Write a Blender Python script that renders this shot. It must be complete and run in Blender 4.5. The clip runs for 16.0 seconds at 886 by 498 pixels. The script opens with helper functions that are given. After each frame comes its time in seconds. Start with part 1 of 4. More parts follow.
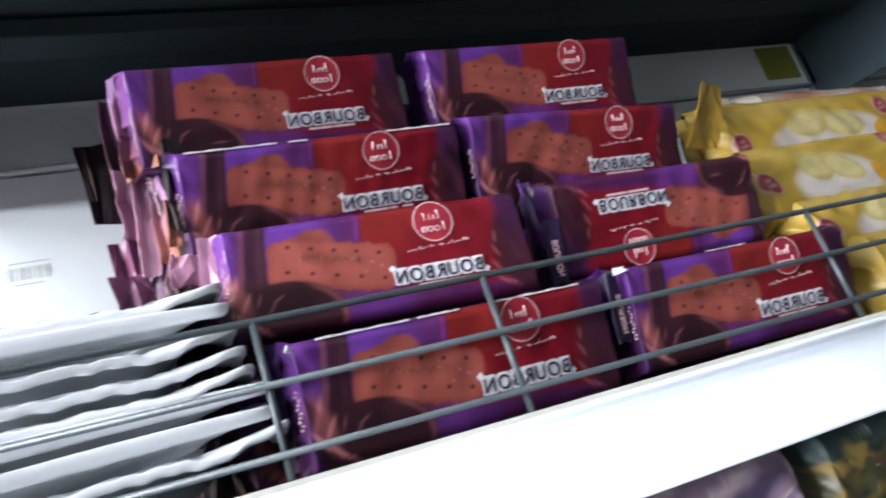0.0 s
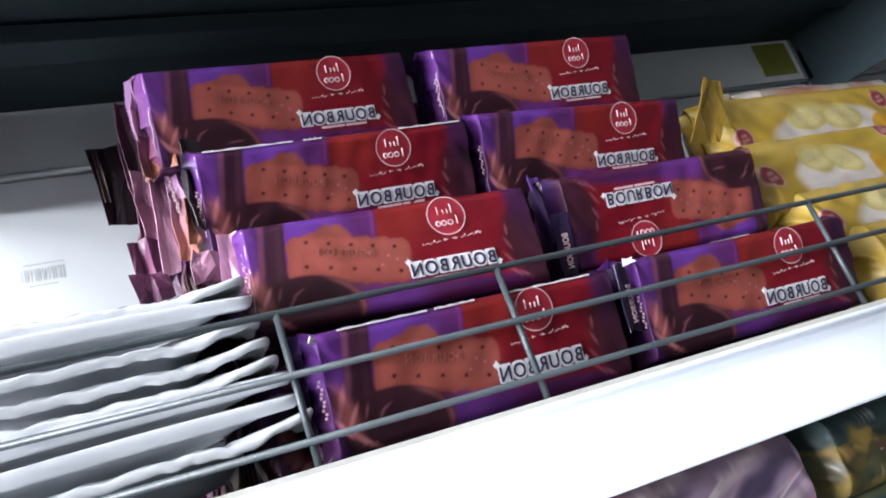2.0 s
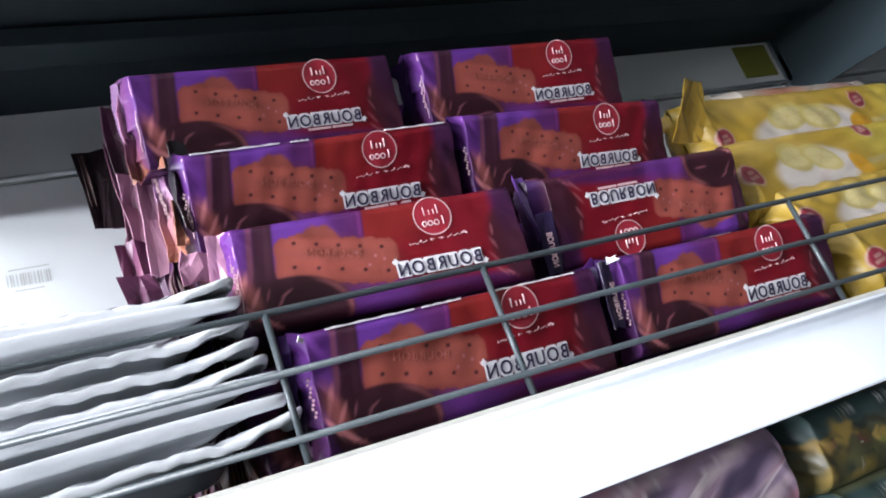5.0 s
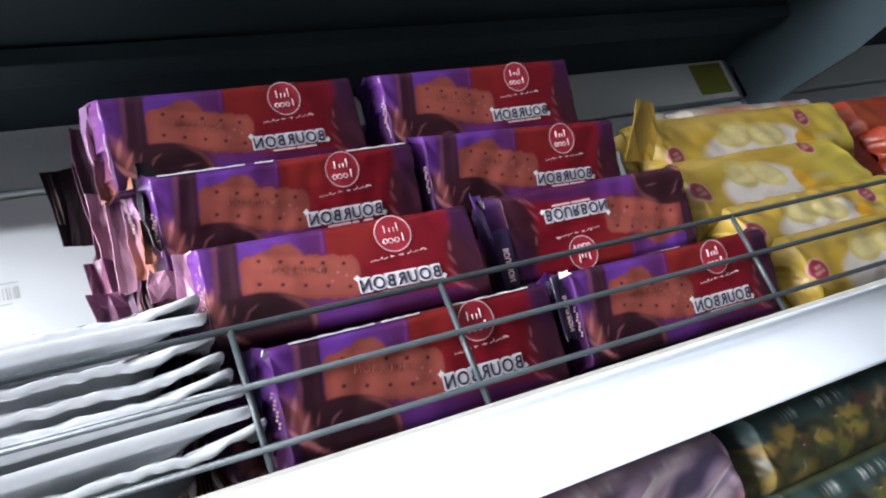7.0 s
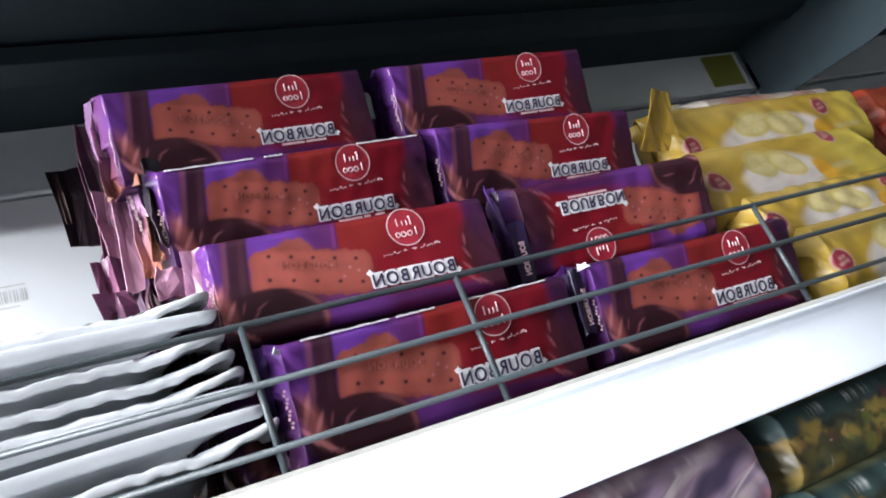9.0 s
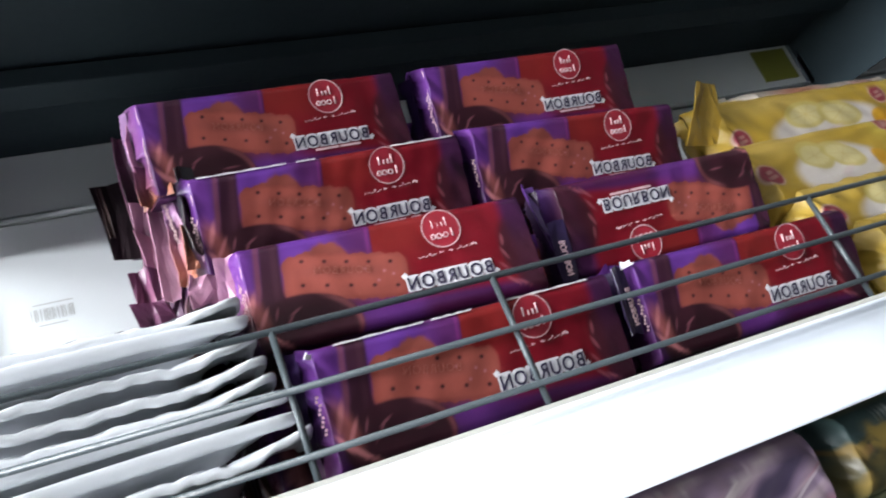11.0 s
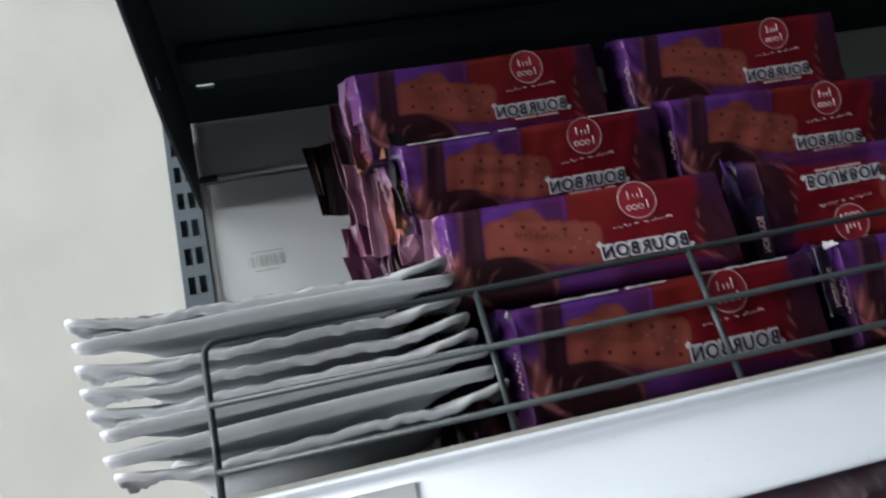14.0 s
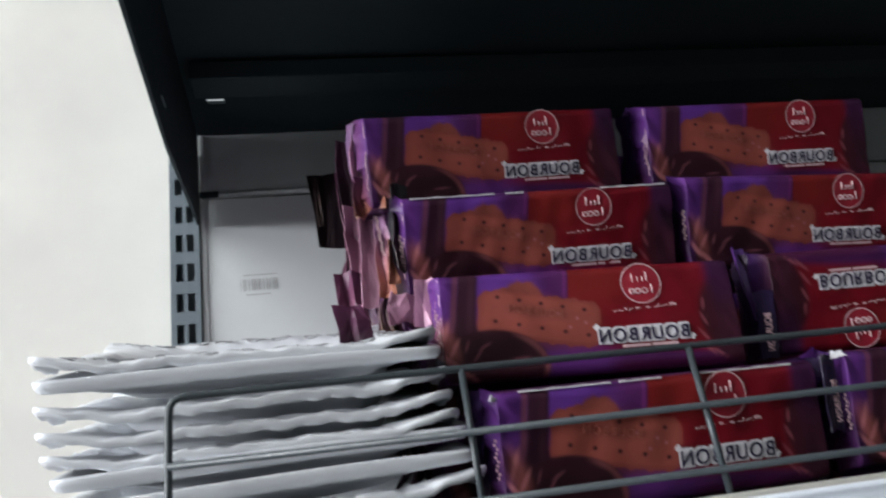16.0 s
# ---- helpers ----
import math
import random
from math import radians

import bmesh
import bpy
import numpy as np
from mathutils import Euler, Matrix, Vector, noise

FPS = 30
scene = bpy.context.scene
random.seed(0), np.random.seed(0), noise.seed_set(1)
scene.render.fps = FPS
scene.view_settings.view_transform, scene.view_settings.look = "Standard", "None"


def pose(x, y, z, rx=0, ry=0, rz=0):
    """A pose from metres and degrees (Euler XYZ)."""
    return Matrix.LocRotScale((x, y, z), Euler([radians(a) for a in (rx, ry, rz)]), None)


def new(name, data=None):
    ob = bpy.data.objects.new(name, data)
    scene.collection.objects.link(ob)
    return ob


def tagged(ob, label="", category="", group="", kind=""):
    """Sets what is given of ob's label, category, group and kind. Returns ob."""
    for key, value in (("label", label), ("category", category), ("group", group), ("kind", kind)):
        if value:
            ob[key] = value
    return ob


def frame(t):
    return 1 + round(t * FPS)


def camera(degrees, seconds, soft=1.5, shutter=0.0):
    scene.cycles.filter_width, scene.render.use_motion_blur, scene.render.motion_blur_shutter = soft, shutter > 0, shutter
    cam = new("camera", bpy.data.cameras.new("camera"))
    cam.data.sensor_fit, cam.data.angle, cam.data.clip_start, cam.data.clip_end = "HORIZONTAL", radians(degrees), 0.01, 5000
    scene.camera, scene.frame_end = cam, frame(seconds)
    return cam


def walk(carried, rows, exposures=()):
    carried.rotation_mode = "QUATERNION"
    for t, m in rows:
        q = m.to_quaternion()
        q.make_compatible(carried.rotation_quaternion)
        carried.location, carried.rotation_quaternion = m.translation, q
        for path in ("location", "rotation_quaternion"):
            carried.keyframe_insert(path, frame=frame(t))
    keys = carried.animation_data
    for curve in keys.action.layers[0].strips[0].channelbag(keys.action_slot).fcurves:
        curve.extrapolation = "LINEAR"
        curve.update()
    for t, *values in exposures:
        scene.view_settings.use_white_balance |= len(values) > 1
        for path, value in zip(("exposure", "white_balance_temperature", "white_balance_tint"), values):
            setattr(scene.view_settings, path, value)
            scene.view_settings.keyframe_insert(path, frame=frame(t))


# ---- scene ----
cam = camera(57.88, 16.0, soft=1.9, shutter=0.8)
# seconds, place, turn to the left, tilt up, roll
PATH = [
    (0.0, 0.0627, -0.3100, 1.2794, -25.04, 16.51, -17.84),
    (0.5, 0.0540, -0.3056, 1.2803, -23.44, 16.75, -17.39),
    (1.0, 0.0559, -0.3098, 1.2810, -24.17, 16.69, -17.66),
    (1.5, 0.0559, -0.3115, 1.2783, -24.72, 16.66, -18.03),
    (2.0, 0.0503, -0.3144, 1.2754, -25.32, 16.55, -18.65),
    (2.5, 0.0480, -0.3157, 1.2738, -25.97, 16.83, -18.98),
    (3.0, 0.0479, -0.3181, 1.2746, -26.14, 16.73, -18.95),
    (3.5, 0.0486, -0.3188, 1.2753, -25.97, 16.74, -18.57),
    (4.0, 0.0486, -0.3172, 1.2736, -26.20, 16.54, -18.96),
    (6.5, 0.0462, -0.3202, 1.2713, -26.88, 16.73, -19.97),
    (7.0, 0.0462, -0.3362, 1.2677, -28.64, 16.53, -20.47),
    (7.5, 0.0488, -0.3311, 1.2684, -29.26, 16.80, -20.85),
    (8.0, 0.0474, -0.3295, 1.2695, -28.69, 16.85, -20.75),
    (8.5, 0.0466, -0.3272, 1.2688, -28.23, 16.66, -20.86),
    (11.0, 0.0590, -0.3140, 1.2637, -24.77, 19.07, -21.49),
    (11.5, 0.0562, -0.3231, 1.2583, -18.43, 18.05, -19.78),
    (12.0, 0.0529, -0.3215, 1.2546, -12.55, 17.53, -17.19),
    (12.5, 0.0551, -0.3194, 1.2714, -10.25, 19.22, -13.78),
    (13.0, 0.0436, -0.3208, 1.2563, -10.95, 19.65, -15.59),
    (13.5, 0.0440, -0.3306, 1.2607, -13.20, 19.46, -15.94),
    (14.0, 0.0394, -0.3299, 1.2634, -11.87, 20.13, -14.45),
    (14.5, 0.0385, -0.3339, 1.2752, -11.15, 21.13, -12.09),
    (15.0, 0.0363, -0.3373, 1.2772, -10.99, 21.75, -11.34),
    (15.5, 0.0453, -0.3249, 1.2978, -9.70, 21.87, -7.79),
    (16.0, 0.0514, -0.3254, 1.2926, -11.59, 20.94, -8.29),
]


def eye(x, y, z, yaw, tilt, roll):
    return pose(x, y, z, 0, 0, yaw) @ pose(0, 0, 0, 90 + tilt) @ pose(0, 0, 0, 0, 0, roll)


# seconds, stops, white balance in kelvin, tint
EXPOSURE = [(0.0, 1.58, 6250, 13), (0.5, 1.48, 6250, 11), (1.0, 1.56, 6250, 15), (8.7, 1.57, 6350, 14), (11.0, 1.57, 6400, 12), (11.5, 1.15, 6450, 10), (11.75, 0.07, 6500, 9), (12.0, -0.08, 6500, 9), (13.0, 0.0, 6500, 10),
            (13.5, 0.06, 6500, 10), (14.5, 0.1, 6500, 12), (15.0, 0.19, 6500, 12), (15.5, 0.22, 6500, 12), (16.0, 0.45, 6500, 13)]
walk(cam, [(t, eye(*row)) for t, *row in PATH], EXPOSURE)

# ---- light: ceiling tubes over the aisle, closed shop around ----
world = bpy.data.worlds.new("shop_air")
world.use_nodes = True
world.node_tree.nodes["Background"].inputs[0].default_value = (0.8, 0.9, 1.0, 1)
world.node_tree.nodes["Background"].inputs[1].default_value = 0.02
scene.world = world


LAMPS = [(-1.45, -0.70, 18), (-2.9, -0.80, 36), (-4.35, -0.80, 36), (-4.35, -5.4, 44), (-1.3, -5.4, 4)]


def tube_lamp(x, y, watts):
    data = bpy.data.lights.new("tube_light", "AREA")
    data.shape, data.size, data.size_y = "RECTANGLE", 1.2, 0.6
    data.energy, data.color = watts, (0.93, 0.98, 1.0)
    ob = new("tube_light", data)
    ob.matrix_world = pose(x, y, 2.80)
    return ob


for lx, ly, watts in LAMPS:
    tube_lamp(lx, ly, watts)
# daylight through the window in the end wall
data = bpy.data.lights.new("daylight", "AREA")
data.shape, data.size, data.size_y = "RECTANGLE", 0.97, 3.4
data.energy, data.color = 590, (0.93, 0.97, 1.0)
new("daylight", data).matrix_world = pose(-7.43, -1.90, 1.775, 0, -90)


# ---- materials ----
def material(name, colour, rough=0.5, metal=0.0, second=None, scale=8.0, fine=120.0, bump=0.05, coat=0.0, spec=0.5, attribute=""):
    """A surface with a broad and a fine variation; attribute: the colour comes from the mesh's print."""
    m = bpy.data.materials.new(name)
    m.use_nodes = True
    nt = m.node_tree
    n, ln = nt.nodes, nt.links
    b = n["Principled BSDF"]
    coord = n.new("ShaderNodeTexCoord")
    big, small = n.new("ShaderNodeTexNoise"), n.new("ShaderNodeTexNoise")
    big.inputs["Scale"].default_value, small.inputs["Scale"].default_value = scale, fine
    big.inputs["Detail"].default_value, small.inputs["Detail"].default_value = 4, 3
    ln.new(coord.outputs["Object"], big.inputs["Vector"])
    ln.new(coord.outputs["Object"], small.inputs["Vector"])
    mix = n.new("ShaderNodeMix")
    mix.data_type = "RGBA"
    ramp = n.new("ShaderNodeMapRange")
    ramp.inputs[1].default_value, ramp.inputs[2].default_value = 0.35, 0.7
    ln.new(big.outputs["Fac"], ramp.inputs[0])
    ln.new(ramp.outputs[0], mix.inputs["Factor"])
    c2 = second or tuple(c * 0.86 for c in colour)
    if attribute:
        att = n.new("ShaderNodeAttribute")
        att.attribute_name = attribute
        dim = n.new("ShaderNodeMix")
        dim.data_type, dim.blend_type = "RGBA", "MULTIPLY"
        dim.inputs["Factor"].default_value = 1.0
        mix.inputs["A"].default_value, mix.inputs["B"].default_value = (1, 1, 1, 1), (0.88, 0.88, 0.9, 1)
        ln.new(att.outputs["Color"], dim.inputs["A"])
        ln.new(mix.outputs["Result"], dim.inputs["B"])
        ln.new(dim.outputs["Result"], b.inputs["Base Color"])
    else:
        mix.inputs["A"].default_value, mix.inputs["B"].default_value = (*colour, 1), (*c2, 1)
        ln.new(mix.outputs["Result"], b.inputs["Base Color"])
    rr = n.new("ShaderNodeMapRange")
    rr.inputs[3].default_value, rr.inputs[4].default_value = max(rough - 0.08, 0.02), min(rough + 0.12, 1)
    ln.new(small.outputs["Fac"], rr.inputs[0])
    ln.new(rr.outputs[0], b.inputs["Roughness"])
    b.inputs["Metallic"].default_value = metal
    b.inputs["Specular IOR Level"].default_value = spec
    b.inputs["Coat Weight"].default_value = coat
    b.inputs["Coat Roughness"].default_value = 0.12
    bp = n.new("ShaderNodeBump")
    bp.inputs["Strength"].default_value, bp.inputs["Distance"].default_value = bump, 0.002
    ln.new(small.outputs["Fac"], bp.inputs["Height"])
    ln.new(bp.outputs["Normal"], b.inputs["Normal"])
    return m


def glow(name, colour, strength):
    m = bpy.data.materials.new(name)
    m.use_nodes = True
    b = m.node_tree.nodes["Principled BSDF"]
    b.inputs["Emission Color"].default_value, b.inputs["Emission Strength"].default_value = (*colour, 1), strength
    return m


WALL = material("wall_paint", (0.82, 0.81, 0.75), 0.6, second=(0.74, 0.73, 0.68), scale=9, fine=60, bump=0.08)
PANEL = material("panel_enamel", (0.675, 0.71, 0.715), 0.35, second=(0.625, 0.66, 0.67), scale=7, fine=200, bump=0.02)
STEEL = material("grey_enamel", (0.17, 0.21, 0.24), 0.4, second=(0.13, 0.16, 0.18), scale=6, fine=250, bump=0.03)
DARK = material("dark_enamel", (0.030, 0.044, 0.051), 0.62, second=(0.022, 0.034, 0.040), scale=5, fine=180, bump=0.03, spec=0.16)
WIRE = material("wire_coating", (0.044, 0.056, 0.063), 0.38, second=(0.032, 0.041, 0.046), scale=20, fine=400, bump=0.08)
RAIL = material("white_rail", (0.60, 0.645, 0.70), 0.3, second=(0.53, 0.57, 0.62), scale=6, fine=150, bump=0.02)
LIP = material("rail_lip", (0.50, 0.49, 0.45), 0.35, second=(0.43, 0.42, 0.385), scale=12, fine=200, bump=0.04)
PAPER = material("paper_ticket", (0.83, 0.85, 0.86), 0.7, scale=10, fine=300, bump=0.03)
INK = material("black_ink", (0.02, 0.02, 0.025), 0.6)
GREYINK = material("grey_ink", (0.16, 0.16, 0.17), 0.6)
FAINTINK = material("faint_ink", (0.47, 0.48, 0.47), 0.6)
PRINT = material("printed_film", (1, 1, 1), 0.38, scale=30, fine=160, bump=0.02, spec=0.22, coat=0.04, attribute="print")
MATTFILM = material("inner_film", (1, 1, 1), 0.33, scale=60, fine=300, bump=0.05, spec=0.32, attribute="print")
WHITEINK = material("white_print", (0.66, 0.645, 0.675), 0.35, fine=200, bump=0.02)
NAVYINK = material("navy_print", (0.022, 0.016, 0.045), 0.35, fine=200, bump=0.02)
REDINK = material("red_print", (0.27, 0.014, 0.028), 0.35, fine=200, bump=0.02)
CRUMB = material("pressed_biscuit_ink", (0.265, 0.070, 0.049), 0.4, fine=200, bump=0.02)
PINKINK = material("pink_print", (0.60, 0.40, 0.42), 0.35, fine=200, bump=0.02)
BONE = material("white_melamine", (0.69, 0.715, 0.75), 0.34, second=(0.63, 0.65, 0.68), scale=14, fine=90, bump=0.05, coat=0.2)
SCROLL = material("grey_scroll", (0.30, 0.31, 0.33), 0.5, fine=300)
STICKER = material("sticker_green", (0.20, 0.21, 0.035), 0.5)
FLOOR = material("floor_tile", (0.07, 0.07, 0.072), 0.75, scale=2, fine=40, spec=0.2)
FARSIDE = material("aisle_far_side", (0.09, 0.09, 0.09), 0.6, second=(0.06, 0.06, 0.063), scale=3, fine=30)
CEIL = material("ceiling_paint", (0.78, 0.78, 0.76), 0.7, scale=2, fine=60)
TUBE = glow("tube_glow", (0.93, 0.98, 1.0), 6.0)


# ---- helpers for meshes ----
def mesh_of(name, verts, faces, mat, smooth=False):
    me = bpy.data.meshes.new(name)
    me.from_pydata([tuple(v) for v in verts], [], faces)
    me.materials.append(mat)
    if smooth:
        me.polygons.foreach_set("use_smooth", [True] * len(me.polygons))
    me.update()
    return me


def bm_mesh(name, bm, mat, smooth=False):
    me = bpy.data.meshes.new(name)
    bmesh.ops.recalc_face_normals(bm, faces=bm.faces)
    bm.to_mesh(me)
    bm.free()
    me.materials.append(mat)
    if smooth:
        me.polygons.foreach_set("use_smooth", [True] * len(me.polygons))
    return me


def box_bm(x0, y0, z0, x1, y1, z1, bevel=0.0, bm=None, segments=2):
    own = bmesh.new()
    bmesh.ops.create_cube(own, size=1)
    for v in own.verts:
        v.co = Vector(((x0 + x1) / 2 + v.co.x * (x1 - x0), (y0 + y1) / 2 + v.co.y * (y1 - y0), (z0 + z1) / 2 + v.co.z * (z1 - z0)))
    if bevel:
        bmesh.ops.bevel(own, geom=own.edges[:], offset=bevel, segments=segments, affect="EDGES", profile=0.5)
    if bm is None:
        return own
    tmp = bpy.data.meshes.new("tmp")
    own.to_mesh(tmp)
    own.free()
    bm.from_mesh(tmp)
    bpy.data.meshes.remove(tmp)
    return bm


def part(name, me, parent, label="", at=None):
    ob = new(name, me)
    ob.parent = parent
    if at is not None:
        ob.matrix_local = at
    return tagged(ob, label)


def structure(name, me, label, category):
    return tagged(new(name, me), label, category, kind="structure")


def empty(name, m):
    ob = new(name)
    ob.empty_display_size = 0.02
    ob.matrix_world = m
    return ob


def prism(name, outline, axis, a, b, mat, bevel=0.0, smooth=False):
    """An outline (pairs) swept along an axis from a to b."""
    bm = bmesh.new()

    def place(p, q, s):
        return (s, p, q) if axis == "x" else (p, s, q) if axis == "y" else (p, q, s)
    lo = [bm.verts.new(place(p, q, a)) for p, q in outline]
    hi = [bm.verts.new(place(p, q, b)) for p, q in outline]
    bm.faces.new(lo)
    bm.faces.new(hi[::-1])
    k = len(outline)
    for i in range(k):
        bm.faces.new((lo[i], hi[i], hi[(i + 1) % k], lo[(i + 1) % k]))
    if bevel:
        bmesh.ops.bevel(bm, geom=bm.edges[:], offset=bevel, segments=2, affect="EDGES", profile=0.5)
    return bm_mesh(name, bm, mat, smooth)


def rod(name, points, radius, mat, sides=10):
    """A round wire along a line of points, with closed ends."""
    pts = [Vector(p) for p in points]
    verts, faces = [], []
    for i, p in enumerate(pts):
        d = (pts[min(i + 1, len(pts) - 1)] - pts[max(i - 1, 0)]).normalized()
        u = d.orthogonal().normalized() if i == 0 else (u - d * u.dot(d)).normalized()
        w = d.cross(u)
        for k in range(sides):
            a = 2 * math.pi * k / sides
            verts.append(p + radius * (math.cos(a) * u + math.sin(a) * w))
    for i in range(len(pts) - 1):
        for k in range(sides):
            a, b = i * sides + k, i * sides + (k + 1) % sides
            faces.append((a, b, b + sides, a + sides))
    faces.append(tuple(range(sides))[::-1])
    faces.append(tuple(range((len(pts) - 1) * sides, len(pts) * sides)))
    return mesh_of(name, verts, faces, mat, True)


def lettering(name, words, height, mat, bold=0.0, mirrored=True, depth=0.0002, width=None):
    """Raised letters on the plane y = 0, read from -y; mirrored as the whole place is seen."""
    cu = bpy.data.curves.new(name, "FONT")
    cu.body, cu.size, cu.extrude, cu.offset = words, height / 0.73, depth, bold
    cu.resolution_u = 4
    tmp = new("tmp", cu)
    bpy.context.view_layer.update()
    me = bpy.data.meshes.new_from_object(tmp)
    bpy.data.objects.remove(tmp)
    me.name = name
    co = np.empty(len(me.vertices) * 3)
    me.vertices.foreach_get("co", co)
    co = co.reshape(-1, 3)
    x, z, y = co[:, 0].copy(), co[:, 1].copy(), -co[:, 2].copy()
    if width:
        x *= width / (x.max() - x.min())
    if mirrored:
        x = x.min() + x.max() - x
    x -= x.min()
    if bold:
        x -= bold
    me.vertices.foreach_set("co", np.stack([x, y, z], 1).ravel())
    me.materials.clear()
    me.materials.append(mat)
    if mirrored:
        me.flip_normals()
    me.update()
    return me


# ---- the shop around ----
structure("floor", bm_mesh("floor", box_bm(-7.5, -7.2, -0.1, 4.5, 0.5, 0.0), FLOOR), "dark grey tiled shop floor", "floor")
structure("ceiling", bm_mesh("ceiling", box_bm(-7.5, -7.2, 2.95, 4.5, 0.5, 3.05), CEIL), "white painted shop ceiling", "ceiling")
structure("wall_north", bm_mesh("wall_north", box_bm(-7.5, 0.345, 0.0, 4.5, 0.5, 2.95), WALL), "off-white painted wall behind the shelving", "wall")
structure("wall_south", bm_mesh("wall_south", box_bm(-7.5, -7.2, 0.0, 4.5, -7.05, 2.95), FARSIDE), "dark lined wall across the aisle", "wall")
bm = bmesh.new()
for y0, z0, y1, z1 in ((-7.05, 0.0, -3.65, 2.95), (-0.15, 0.0, 0.345, 2.95), (-3.65, 0.0, -0.15, 1.25), (-3.65, 2.30, -0.15, 2.95)):
    box_bm(-7.5, y0, z0, -7.35, y1, z1, bm=bm)
structure("wall_west", bm_mesh("wall_west", bm, WALL), "off-white end wall with a wide window", "wall")
window = structure("window_1", None, "wide window with dark frames", "window")
for y0, z0, y1, z1 in ((-3.65, 1.25, -3.58, 2.30), (-0.22, 1.25, -0.15, 2.30), (-3.58, 1.25, -0.22, 1.32), (-3.58, 2.23, -0.22, 2.30), (-2.44, 1.32, -2.38, 2.23), (-1.42, 1.32, -1.36, 2.23)):
    part("window_frame", bm_mesh("window_frame", box_bm(-7.40, y0, z0, -7.36, y1, z1, 0.004), DARK), window)
structure("wall_east", bm_mesh("wall_east", box_bm(4.35, -7.05, 0.0, 4.5, 0.345, 2.95), FARSIDE), "dark lined end wall", "wall")
for lx, ly, watts in LAMPS:
    lamp = empty("ceiling_light", pose(lx, ly, 2.95))
    tagged(lamp, "white ceiling batten with a glowing tube", "ceiling light", "ceiling lights")
    part("housing", bm_mesh("housing", box_bm(-0.62, -0.31, -0.05, 0.62, 0.31, 0.0, 0.008), CEIL), lamp)
    for ty in (-0.26, 0.0, 0.26):
        part("tube", rod("tube", [(-0.6, ty, -0.075), (0.6, ty, -0.075)], 0.014, TUBE, 14), lamp, "glowing white tube")

# ---- the shelving ----
BACK = 0.305
DECK = 1.30
END = -0.018


def upright(x):
    up = empty("shelf_upright", pose(x, BACK, 0))
    tagged(up, "grey enamelled steel upright with two rows of slots", "upright", "uprights")
    # a channel whose front face is cut by two rows of slots
    for sx in (-0.0105, 0.0105):
        part("flange", bm_mesh("flange", box_bm(sx - 0.0010, 0, 0, sx + 0.0010, 0.03, 2.2), STEEL), up)
    part("web", bm_mesh("web", box_bm(-0.0095, 0.028, 0, 0.0095, 0.03, 2.2), STEEL), up)
    bm = bmesh.new()
    for x0, x1 in ((-0.0095, -0.0072), (-0.0016, 0.0016), (0.0072, 0.0095)):
        box_bm(x0, 0, 0, x1, 0.002, 2.2, bm=bm)
    z = 0.0
    while z < 2.18:
        for sx in (-0.0044, 0.0044):
            box_bm(sx - 0.0028, 0, z, sx + 0.0028, 0.002, z + 0.0105, bm=bm)
        z += 0.0257
    part("slotted_face", bm_mesh("slotted_face", bm, STEEL), up, "front face with two rows of slots")
    return up


upright(-0.0325)
upright(0.893)
for x0, x1, tag in ((-0.0195, 0.878, "near"), (0.908, 1.82, "far")):
    for z0, z1, proud in ((0.55, 1.6005, 0.0), (1.6035, 2.15, 0.003)):
        pan = empty("back_panel", pose((x0 + x1) / 2, BACK + 0.004 - proud, z0))
        tagged(pan, "pale grey enamelled steel back panel of the shelving", "panel", "back panels")
        w = (x1 - x0) / 2
        part("sheet", bm_mesh("sheet", box_bm(-w, 0, 0, w, 0.012, z1 - z0, 0.0015), PANEL), pan)
        part("side_hem", bm_mesh("side_hem", box_bm(-w, -0.0012, 0.004, -w + 0.004, -0.0002, z1 - z0 - 0.004, 0.0004), PANEL), pan)


bead = empty("panel_bead", pose(0, BACK, 1.6025))
tagged(bead, "white edge bead along the joint of the back panels", "trim")
part("strip", rod("strip", [(-0.004, 0.0, 0.0), (0.4, 0.0, 0.0), (0.877, 0.0, 0.0)], 0.0022, PANEL, 8), bead)
part("clip", bm_mesh("clip", box_bm(-0.0195, -0.003, -0.0022, -0.004, 0.001, 0.0022, 0.0005), DARK), bead)


def bracket(x):
    b = empty("shelf_bracket", pose(x, 0, DECK + 0.36))
    tagged(b, "dark enamelled steel cantilever bracket", "bracket", "brackets")
    part("plate", prism("plate", [(-0.03, -0.0005), (0.3035, -0.0005), (0.3035, -0.085), (0.21, -0.094), (0.15, -0.100), (0.10, -0.0985), (-0.03, -0.092)], "x", -0.0012, 0.0012, DARK), b)
    part("lug", bm_mesh("lug", box_bm(-0.0012, 0.2965, -0.06, 0.0012, 0.3045, -0.02, 0.0004), STEEL), b, "grey hooked lug")
    part("punched_mark", bm_mesh("punched_mark", box_bm(0.0012, 0.118, -0.0800, 0.0020, 0.131, -0.0785), STEEL), b, "short grey punched mark")
    return b


bracket(-0.021)
bracket(0.8805)

